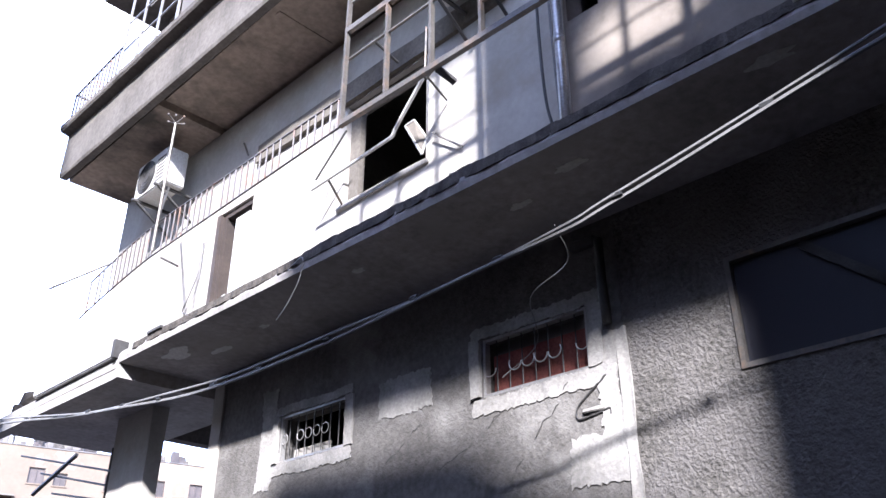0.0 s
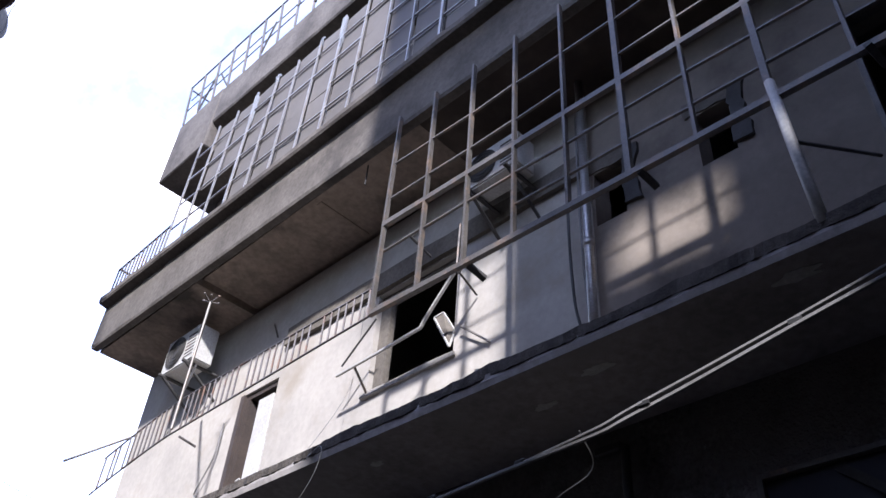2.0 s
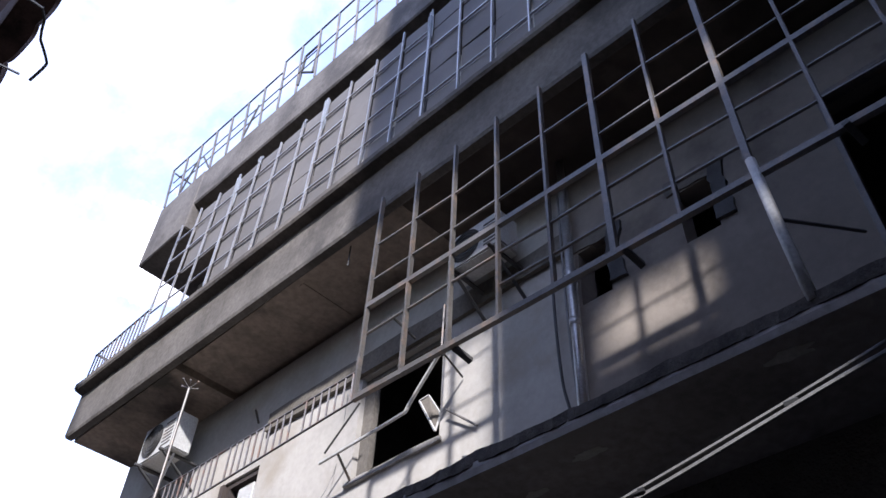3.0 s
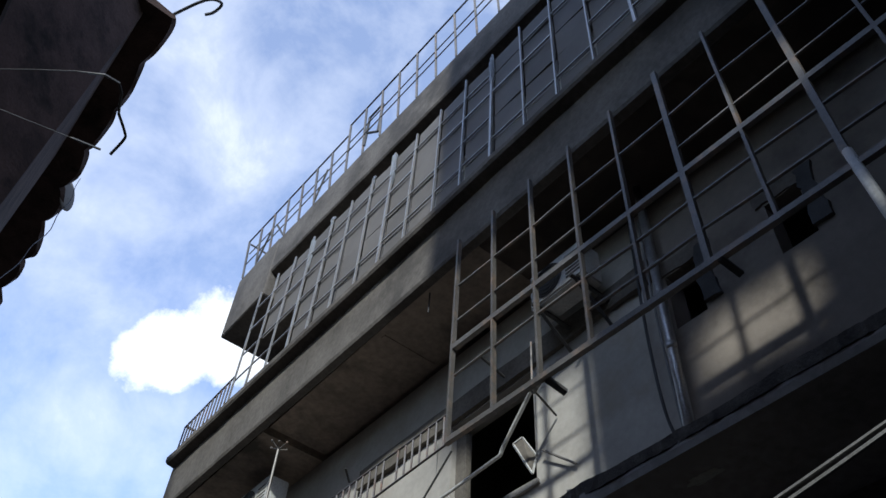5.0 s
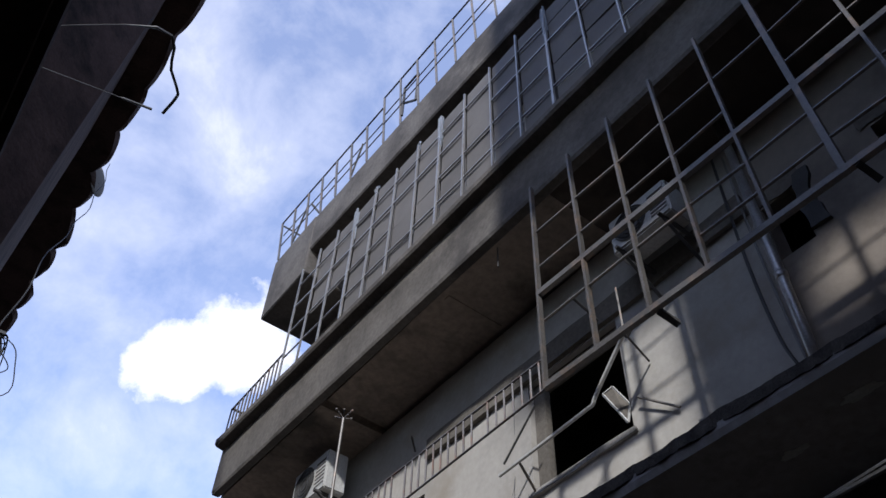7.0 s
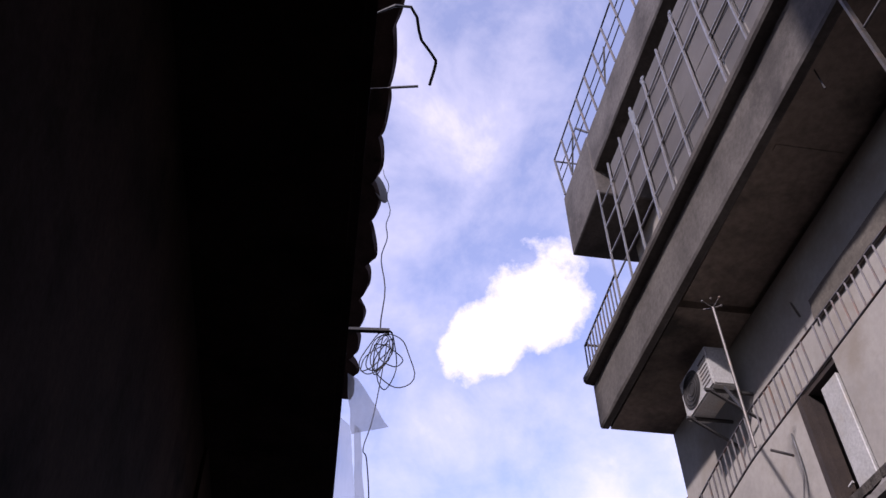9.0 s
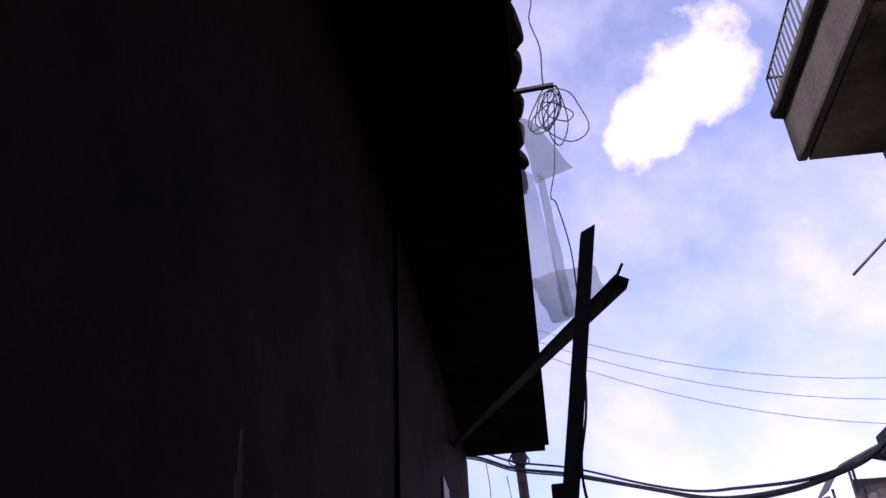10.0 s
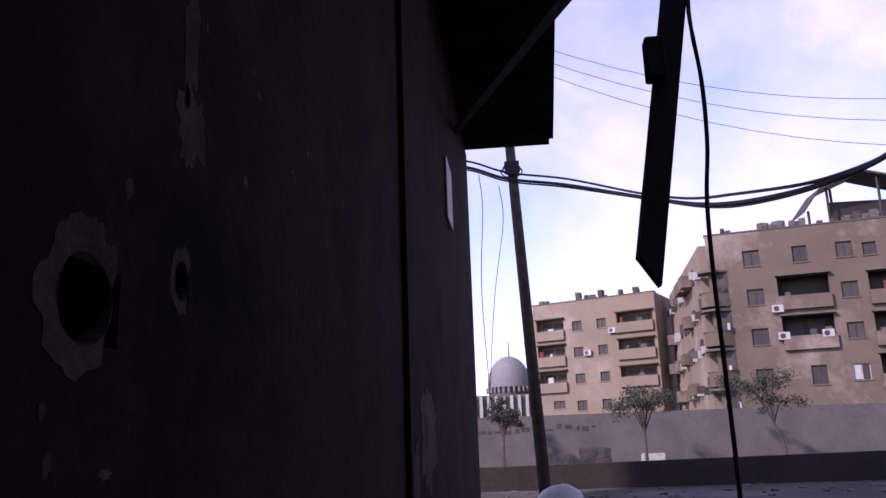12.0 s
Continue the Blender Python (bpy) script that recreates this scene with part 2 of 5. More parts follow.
def tube(bm, pts, r, n=6):
    """A round tube along points."""
    pts = [Vector(p) for p in pts]
    rings = []
    u = Vector((0.31, 0.17, 0.93))
    for i, p in enumerate(pts):
        ax = (pts[min(i + 1, len(pts) - 1)] - pts[max(i - 1, 0)]).normalized()
        s = ax.cross(u)
        if s.length < 0.05:
            s = ax.cross(Vector((1, 0, 0)))
        s.normalize()
        v = s.cross(ax)
        rr = r[i] if isinstance(r, (list, tuple)) else r
        rings.append([bm.verts.new(p + (s * math.cos(2 * math.pi * k / n) + v * math.sin(2 * math.pi * k / n)) * rr) for k in range(n)])
    for a, b in zip(rings, rings[1:]):
        for k in range(n):
            bm.faces.new((a[k], a[(k + 1) % n], b[(k + 1) % n], b[k]))
    bm.faces.new(rings[0][::-1])
    bm.faces.new(rings[-1])


def tubebm(pts, r, n=6):
    bm = bmesh.new()
    tube(bm, pts, r, n)
    return bm


def smooth_path(pts, steps=6):
    """Points along a smooth curve through pts."""
    pts = [Vector(p) for p in pts]
    ext = [2 * pts[0] - pts[1]] + pts + [2 * pts[-1] - pts[-2]]
    out = []
    for i in range(1, len(ext) - 2):
        p0, p1, p2, p3 = ext[i - 1:i + 3]
        for k in range(steps):
            t = k / steps
            out.append(0.5 * (2 * p1 + (p2 - p0) * t + (2 * p0 - 5 * p1 + 4 * p2 - p3) * t * t + (3 * p1 - p0 - 3 * p2 + p3) * t ** 3))
    out.append(pts[-1])
    return out


def slab_with_holes(bm, x0, x1, y0, y1, z0, z1, holes):
    """A wall that runs along y, with holes (y0, y1, z0, z1) right through it."""
    ys = sorted({y0, y1, *[min(max(v, y0), y1) for h in holes for v in h[:2]]})
    zs = sorted({z0, z1, *[min(max(v, z0), z1) for h in holes for v in h[2:]]})
    solid = {}
    for i in range(len(ys) - 1):
        for k in range(len(zs) - 1):
            cy, cz = (ys[i] + ys[i + 1]) / 2, (zs[k] + zs[k + 1]) / 2
            solid[i, k] = not any(h[0] < cy < h[1] and h[2] < cz < h[3] for h in holes)
    verts = {}

    def v(x, y, z):
        key = (x, y, z)
        if key not in verts:
            verts[key] = bm.verts.new(key)
        return verts[key]

    for (i, k), s in solid.items():
        if not s:
            continue
        a, b, c, d = ys[i], ys[i + 1], zs[k], zs[k + 1]
        bm.faces.new((v(x0, b, c), v(x0, a, c), v(x0, a, d), v(x0, b, d)))
        bm.faces.new((v(x1, a, c), v(x1, b, c), v(x1, b, d), v(x1, a, d)))
        if not solid.get((i - 1, k)):
            bm.faces.new((v(x0, a, c), v(x1, a, c), v(x1, a, d), v(x0, a, d)))
        if not solid.get((i + 1, k)):
            bm.faces.new((v(x1, b, c), v(x0, b, c), v(x0, b, d), v(x1, b, d)))
        if not solid.get((i, k - 1)):
            bm.faces.new((v(x0, a, c), v(x0, b, c), v(x1, b, c), v(x1, a, c)))
        if not solid.get((i, k + 1)):
            bm.faces.new((v(x0, b, d), v(x0, a, d), v(x1, a, d), v(x1, b, d)))


def mesh_of(name, bm, mat, smooth=False):
    bmesh.ops.recalc_face_normals(bm, faces=bm.faces[:])
    me = bpy.data.meshes.new(name)
    bm.to_mesh(me)
    bm.free()
    if smooth:
        me.polygons.foreach_set("use_smooth", [True] * len(me.polygons))
    for m in (mat if isinstance(mat, (list, tuple)) else [mat]):
        me.materials.append(m)
    return me


def part(name, bm, mat, parent, label="", smooth=False):
    ob = new(name, mesh_of(name, bm, mat, smooth))
    ob.parent = parent
    if parent is not None:
        ob.matrix_parent_inverse = Matrix.Translation(-parent.location)
    if label:
        tagged(ob, label)
    return ob


def thing(name, at, label, category, group="", kind=""):
    ob = new(name)
    ob.empty_display_size = 0.1
    ob.location = at
    return tagged(ob, label, category, group, kind)


def whole(name, bm, mat, label, category, group="", kind="", smooth=False):
    return tagged(new(name, mesh_of(name, bm, mat, smooth)), label, category, group, kind)


def roughen(bm, amount, scale, axis=None, seed=0.0):
    """Push vertices about by a noise of that size."""
    for v in bm.verts:
        n = noise.noise_vector(v.co * scale + Vector((seed, seed * 2, seed * 3))) * amount
        if axis is not None:
            for a in axis:
                v.co[a] += n[a]
        else:
            v.co += n


def prism(bm, pts, x0, x1):
    """A flat polygon of (y, z) points, thick from x0 to x1."""
    a = [bm.verts.new((x0, y, z)) for y, z in pts]
    b = [bm.verts.new((x1, y, z)) for y, z in pts]
    bm.faces.new(a)
    bm.faces.new(b[::-1])
    n = len(pts)
    for i in range(n):
        bm.faces.new((a[i], b[i], b[(i + 1) % n], a[(i + 1) % n]))


def ragged(y0, y1, z0, z1, amp, seed, step=0.05):
    """A rectangle's outline with a broken edge."""
    rnd = random.Random(seed)
    pts = []
    for (ya, za), (yb, zb) in (((y0, z0), (y1, z0)), ((y1, z0), (y1, z1)), ((y1, z1), (y0, z1)), ((y0, z1), (y0, z0))):
        n = max(2, int(math.hypot(yb - ya, zb - za) / step))
        for i in range(n):
            f = i / n
            w = noise.noise(Vector((ya + (yb - ya) * f, za + (zb - za) * f, seed)) * 3.0) * amp * 1.6
            pts.append((ya + (yb - ya) * f + rnd.uniform(-amp, amp) * 0.5 + w, za + (zb - za) * f + rnd.uniform(-amp, amp) * 0.5 + w * 0.7))
    return pts


# ---- the street and its ground ----
def ground_height(x, y):
    return 0.2 + 0.021 * min(max(y - 6, 0), 22)


def build_ground():
    bm = bmesh.new()
    ys = [-900, -200, -40, -10, -4, 0, 3, 6, 9, 12, 15, 18, 20, 22, 24, 26, 28, 34, 45, 70, 120, 250, 900]
    xs = [-900, -200, -60, -25, -12, -6, -3, -1.5, 0, 1.5, 3, 4.5, 6, 9, 12, 16, 20, 26, 34, 60, 200, 900]
    grid = [[bm.verts.new((x, y, ground_height(x, y) + 0.02 * noise.noise(Vector((x, y, 0)) * 0.7))) for x in xs] for y in ys]
    for i in range(len(ys) - 1):
        for k in range(len(xs) - 1):
            bm.faces.new((grid[i][k], grid[i][k + 1], grid[i + 1][k + 1], grid[i + 1][k]))
    whole("ground", bm, M_GROUND, "dusty grey-brown ground strewn with rubble", "ground", kind="structure")


build_ground()

# ---- the damaged house: slabs and walls ----
XE, XW = 3.40, 4.36            # outer edge of the balconies; face of the walls
W_BACK = XW + 0.22
END_Y = 11.12                  # far end of the house
SX = 3.45                      # outer edge of the first floor slab
START_Y = -3.0

WIN1 = (5.13, 6.24, 5.68, 6.80)
DOOR1 = (7.80, 8.50, 4.56, 6.46)
HOLE_A = (2.40, 2.68, 6.26, 6.79)
HOLE_B = (3.33, 3.61, 6.22, 6.78)
DOOR2 = (0.55, 1.52, 4.56, 6.92)
GW1 = (6.025, 6.912, 3.42, 3.828)
GW2 = (3.67, 4.552, 3.49, 3.903)
GW3 = (1.25, 2.72, 3.25, 3.90)


def build_house_shell():
    bm = bmesh.new()
    slab_with_holes(bm, XW, W_BACK, START_Y, 3.41, 0.1, 4.46, [GW3])
    whole("wall_ground_floor", bm, M_STUCCO, "grey ground floor wall with coarse sprayed render", "wall", kind="structure")
    bm = bmesh.new()
    slab_with_holes(bm, XW + 0.003, W_BACK, 3.413, 7.88, 0.1, 4.46, [GW1, GW2])
    whole("wall_ground_floor", bm, M_RENDER, "smooth grey rendered ground floor wall, cracked and chipped", "wall", kind="structure")
    # near part of the wall, in a darker plaster than the far part
    bm = bmesh.new()
    slab_with_holes(bm, XW + 0.003, W_BACK, START_Y, 3.64, 4.56, 7.7, [HOLE_A, HOLE_B, DOOR2])
    whole("wall_first_floor", bm, M_PLASTER_NEAR, "darker grey-brown plaster wall round broken openings", "wall", kind="structure")
    bm = bmesh.new()
    slab_with_holes(bm, XW, W_BACK, 3.643, END_Y, 4.56, 7.7, [WIN1, DOOR1])
    whole("wall_first_floor", bm, M_PLASTER, "pale painted plaster wall with soot and chips", "wall", kind="structure")
    bm = bmesh.new()
    slab_with_holes(bm, XW, W_BACK, START_Y, 10.9, 7.9, 11.44, [(7.4, 8.1, 8.5, 10.3), (3.0, 4.2, 9.0, 10.2)])
    whole("wall_second_floor", bm, M_PLASTER, "pale grey plaster wall behind the glazing frame", "wall", kind="structure")
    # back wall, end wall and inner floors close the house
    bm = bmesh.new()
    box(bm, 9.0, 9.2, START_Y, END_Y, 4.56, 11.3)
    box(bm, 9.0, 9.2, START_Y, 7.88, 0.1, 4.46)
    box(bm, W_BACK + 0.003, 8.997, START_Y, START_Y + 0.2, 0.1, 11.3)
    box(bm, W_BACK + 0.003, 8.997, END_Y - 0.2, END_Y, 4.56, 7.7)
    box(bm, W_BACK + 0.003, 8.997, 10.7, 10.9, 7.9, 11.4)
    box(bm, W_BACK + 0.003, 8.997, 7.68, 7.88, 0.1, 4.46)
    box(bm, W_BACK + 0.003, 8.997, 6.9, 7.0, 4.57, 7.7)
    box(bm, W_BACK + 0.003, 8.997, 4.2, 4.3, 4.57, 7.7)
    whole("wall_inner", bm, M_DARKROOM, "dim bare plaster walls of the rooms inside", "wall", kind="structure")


build_house_shell()


def build_first_slab():
    bm = bmesh.new()
    n = 260
    y0, y1 = START_Y, 8.36
    rows = []
    for i in range(n + 1):
        y = y0 + (y1 - y0) * i / n
        r1 = noise.noise(Vector((y * 4, 1, 0))) * 0.010 + noise.noise(Vector((y * 27, 3, 0))) * 0.006
        r2 = noise.noise(Vector((y * 5, 7, 0))) * 0.012 + noise.noise(Vector((y * 31, 9, 0))) * 0.008
        rows.append([bm.verts.new(p) for p in ((SX + 0.01, y, 4.46), (SX + r1 * 0.6, y, 4.50), (SX + 0.005 + r1, y, 4.545 + r2 * 0.3), (SX + 0.03 + abs(r2), y, 4.58 + r2), (SX + 0.16, y, 4.57 + r2 * 0.5), (9.0, y, 4.56), (9.0, y, 4.46))])
    for a, b in zip(rows, rows[1:]):
        for k in range(7):
            bm.faces.new((a[k], a[(k + 1) % 7], b[(k + 1) % 7], b[k]))
    bm.faces.new(rows[0])
    bm.faces.new(rows[-1][::-1])
    whole("floor_slab_first", bm, M_SOFFIT, "stained concrete balcony slab with a broken edge", "slab", kind="structure")
    bm = bmesh.new()
    box(bm, SX + 0.02, 5.2, 8.363, 11.7, 4.43, 4.52)
    box(bm, SX + 0.02, 5.2, 8.363, 8.47, 4.33, 4.43)
    box(bm, SX + 0.02, SX + 0.14, 8.473, 11.7, 4.33, 4.427)
    roughen(bm, 0.02, 1.5)
    whole("floor_slab_far", bm, M_SOFFIT, "lower concrete canopy slab with peeling paint", "slab", kind="structure")


build_first_slab()


def peeled_soffit():
    """Pale scabs where the paint has come off the underside of the slab."""
    for k, (x, y, a, b) in enumerate(((3.62, 2.0, 0.05, 0.11), (3.7, 3.25, 0.04, 0.10), (3.85, 3.75, 0.035, 0.08), (3.75, 5.2, 0.03, 0.06), (3.9, 6.6, 0.03, 0.05), (3.72, 7.75, 0.10, 0.22), (3.95, 7.35, 0.05, 0.12), (3.6, 1.2, 0.04, 0.08), (4.05, 2.6, 0.03, 0.07))):
        bm = bmesh.new()
        lo, hi = [], []
        for i in range(28):
            t = 2 * math.pi * i / 28
            w = 1 + 0.6 * noise.noise(Vector((math.cos(t) * 1.8, math.sin(t) * 1.8, k * 3.1)))
            p = (x + a * w * math.cos(t), y + b * w * math.sin(t))
            lo.append(bm.verts.new((*p, 4.457)))
            hi.append(bm.verts.new((*p, 4.463)))
        bm.faces.new(lo)
        bm.faces.new(hi[::-1])
        for i in range(28):
            j = (i + 1) % 28
            bm.faces.new((lo[i], hi[i], hi[j], lo[j]))
        whole("trim_peeled_patch", bm, M_WHITE, "pale scab of peeled paint under the slab", "plaster", kind="structure")


peeled_soffit()


def rubble_on_edge():
    rnd = random.Random(5)
    bm = bmesh.new()
    for _ in range(210):
        y = rnd.choice((rnd.uniform(-1, 8.3), rnd.uniform(2.8, 8.3)))
        s = rnd.uniform(0.004, 0.016)
        c = Vector((SX + rnd.uniform(0.02, 0.16), y, 4.575 + s * 0.4))
        vs = bmesh.ops.create_icosphere(bm, subdivisions=1, radius=s)["verts"]
        for v in vs:
            v.co = c + Vector((v.co.x, v.co.y * 1.6, v.co.z * 0.8)) * rnd.uniform(0.65, 1.25)
    whole("rubble", bm, M_RUBBLE, "small broken masonry lying along the slab edge", "rubble", kind="stuff")


rubble_on_edge()


def broken_kerb():
    """The dark stump of the parapet that broke off along the slab edge."""
    bm = bmesh.new()
    rows = []
    for i in range(420):
        y = -1.2 + 9.3 * i / 419
        j = [noise.noise(Vector((y * f, k * 3.7, f))) for k, f in enumerate((2.2, 9.0, 31.0))]
        h = max(0.008, 0.034 + 0.03 * j[0] + 0.03 * j[1] + 0.022 * j[2]) * (0.55 if y > 5.5 else 1.0)
        x = SX - 0.006 + 0.012 * j[1] + 0.012 * j[2]
        rows.append([bm.verts.new(p) for p in ((x, y, 4.52 + 0.012 * j[1]), (x + 0.004, y, 4.575 + h * 0.7), (x + 0.04 + 0.02 * j[2], y, 4.575 + h), (x + 0.12, y, 4.57 + h * 0.6), (x + 0.15, y, 4.53))])
    for a, b in zip(rows, rows[1:]):
        for k in range(5):
            bm.faces.new((a[k], a[(k + 1) % 5], b[(k + 1) % 5], b[k]))
    bm.faces.new(rows[0])
    bm.faces.new(rows[-1][::-1])
    whole("trim_broken_kerb", bm, M_STUMP, "dark ragged stump of the broken parapet", "kerb", kind="structure")
    bm = boxbm(SX + 0.02, SX + 0.12, 3.9, 4.02, 4.575, 4.64)
    roughen(bm, 0.02, 9.0)
    whole("broken_brick", bm, M_PATCH, "pale broken block on the slab edge", "brick", group="bricks in the broken wall")


broken_kerb()


def build_second_balcony():
    def fx(y):
        return XE - 0.01 + 0.008 * (END_Y - y)

    bm = bmesh.new()
    n = 60
    # parapet with a rounded foot, far part flush, near part with a groove behind it
    rows = []
    for i in range(n + 1):
        y = END_Y + (START_Y - END_Y) * i / n
        x = fx(y)
        j = noise.noise(Vector((y * 3, 4, 2))) * 0.008
        low = 7.70
        rows.append([bm.verts.new(p) for p in ((x + 0.09, y, low), (x + 0.015, y, low), (x + j, y, low + 0.035), (x + j, y, 8.36), (x - 0.11, y, 8.38), (x - 0.13 + j, y, 8.41), (x - 0.13 + j, y, 8.48), (x - 0.10, y, 8.51 + j), (x + 0.11, y, 8.51), (x + 0.11, y, low + 0.01))])
    for a, b in zip(rows, rows[1:]):
        for k in range(10):
            bm.faces.new((a[k], a[(k + 1) % 10], b[(k + 1) % 10], b[k]))
    bm.faces.new(rows[0])
    bm.faces.new(rows[-1][::-1])
    whole("wall_balcony_second", bm, M_CONCRETE, "stained grey concrete balcony parapet with a projecting cap", "parapet", kind="structure")
    bm = bmesh.new()
    box(bm, XE + 0.125, XW + 0.2, 8.72, END_Y, 7.705, 7.9)
    box(bm, XE + 0.19, XW + 0.2, 5.003, 8.717, 7.80, 7.9)
    box(bm, XE + 0.26, XW - 0.01, 6.55, 6.62, 7.79, 7.805)
    whole("ceiling_first_balcony", bm, M_SOFFIT_UP, "dim beige balcony soffit with water stains", "soffit", kind="structure")
    # near part of the soffit, in a much darker brown
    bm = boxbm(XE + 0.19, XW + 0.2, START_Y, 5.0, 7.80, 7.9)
    whole("ceiling_burnt_balcony", bm, M_SOFFIT_NEAR, "dark brown near part of the balcony soffit", "soffit", kind="structure")
    bm = bmesh.new()
    box(bm, XW + 0.203, 9.0, START_Y, END_Y, 7.703, 7.897)
    whole("floor_slab_second", bm, M_CONCRETE, "concrete floor slab of the second storey", "slab", kind="structure")
    # end parapet, across the far end
    bm = bmesh.new()
    box(bm, XE + 0.125, XW + 0.1, END_Y - 0.14, END_Y - 0.003, 7.903, 8.5)
    whole("wall_balcony_end", bm, M_CONCRETE, "stained concrete end parapet of the balcony", "parapet", kind="structure")


build_second_balcony()


ROOF_Y = 11.26                 # far end of the roof


def roof_x(y):
    return 3.44 + 0.019 * (ROOF_Y - y)


def build_roof():
    bm = bmesh.new()
    n = 40
    rows = []
    for i in range(n + 1):
        y = 9.93 + (START_Y - 9.93) * i / n
        x = roof_x(y)
        j = noise.noise(Vector((y * 2, 14, 2))) * 0.012
        rows.append([bm.verts.new(p) for p in ((x + 0.02, y, 11.45), (x + j, y, 11.48), (x + j, y, 12.25), (x + 0.03, y, 12.28 + j), (x + 0.18, y, 12.28), (x + 0.18, y, 11.7), (9.0, y, 11.7), (9.0, y, 11.45))])
    for a, b in zip(rows, rows[1:]):
        for k in range(8):
            bm.faces.new((a[k], a[(k + 1) % 8], b[(k + 1) % 8], b[k]))
    bm.faces.new(rows[0])
    bm.faces.new(rows[-1][::-1])
    whole("roof_parapet", bm, M_CONCRETE, "weathered concrete roof slab and parapet", "parapet", kind="structure")
    bm = boxbm(3.455, XW + 0.9, 9.933, ROOF_Y, 10.94, 12.285)
    bmesh.ops.bevel(bm, geom=bm.edges[:], offset=0.02, segments=1, affect="EDGES")
    whole("roof_end_block", bm, M_CONCRETE, "deep concrete end of the roof parapet", "parapet", kind="structure")


build_roof()


def build_lintel():
    bm = boxbm(XW - 0.05, XW - 0.002, 3.7, 7.75, 6.82, 7.05)
    bmesh.ops.subdivide_edges(bm, edges=bm.edges[:], cuts=12, use_grid_fill=True)
    roughen(bm, 0.02, 6.0)
    whole("trim_lintel", bm, M_LINTEL, "brown-grey rendered lintel band above the window", "lintel", kind="structure")


build_lintel()


# ---- glazing frames and railings ----
def glazing_frame_low():
    g = thing("glazing_frame", (XE, 5.0, 5.45), "grey steel glazing frame without panes, hanging at the balcony edge", "glazing frame")
    fx = lambda y: 3.382 + 0.02 * (5.0 - y)
    ys = [5.01 - 0.456 * i for i in range(16)]
    top = 7.72
    for i, y in enumerate(ys):
        w = 0.042 if i in (5, 7, 10) else 0.022
        a = (fx(y), y + (0.03 if i == 0 else 0), 5.47)
        part("post", barbm(a, (fx(y), y, top), w, 0.04, up=(1, 0, 0)), M_STEEL, g)
    for z, w in ((5.495, 0.045), (6.39, 0.05)):
        part("rail", barbm((fx(5.04), 5.04, z), (fx(ys[-1]), ys[-1], z), w, 0.04, up=(1, 0, 0)), M_STEEL, g)
    for i in range(len(ys) - 1):
        for z in (5.785, 6.09, 6.67, 7.09):
            if (i, z) in ((0, 5.785), (1, 5.785), (4, 6.67), (2, 5.785)):
                continue
            d = 0.02 * noise.noise(Vector((i * 3.1, z * 7, 0)))
            part("glazing_bar", barbm((fx(ys[i]), ys[i] - 0.016, z + d), (fx(ys[i + 1]), ys[i + 1] + 0.016, z - d), 0.014, 0.02, up=(1, 0, 0)), M_STEEL, g)
    # sawn-off stubs that held the frame
    for y in (4.06, 2.66, 1.3):
        part("stub", barbm((XE + 0.02, y, 5.48), (XE + 0.17, y - 0.02, 5.44), 0.04, 0.04), M_DARKSTEEL, g, "dark broken stub")
    part("brace", barbm((fx(4.72), 4.72, 6.12), (fx(4.72) + 0.3, 4.76, 6.1), 0.016), M_DARKSTEEL, g)
    return g


glazing_frame_low()


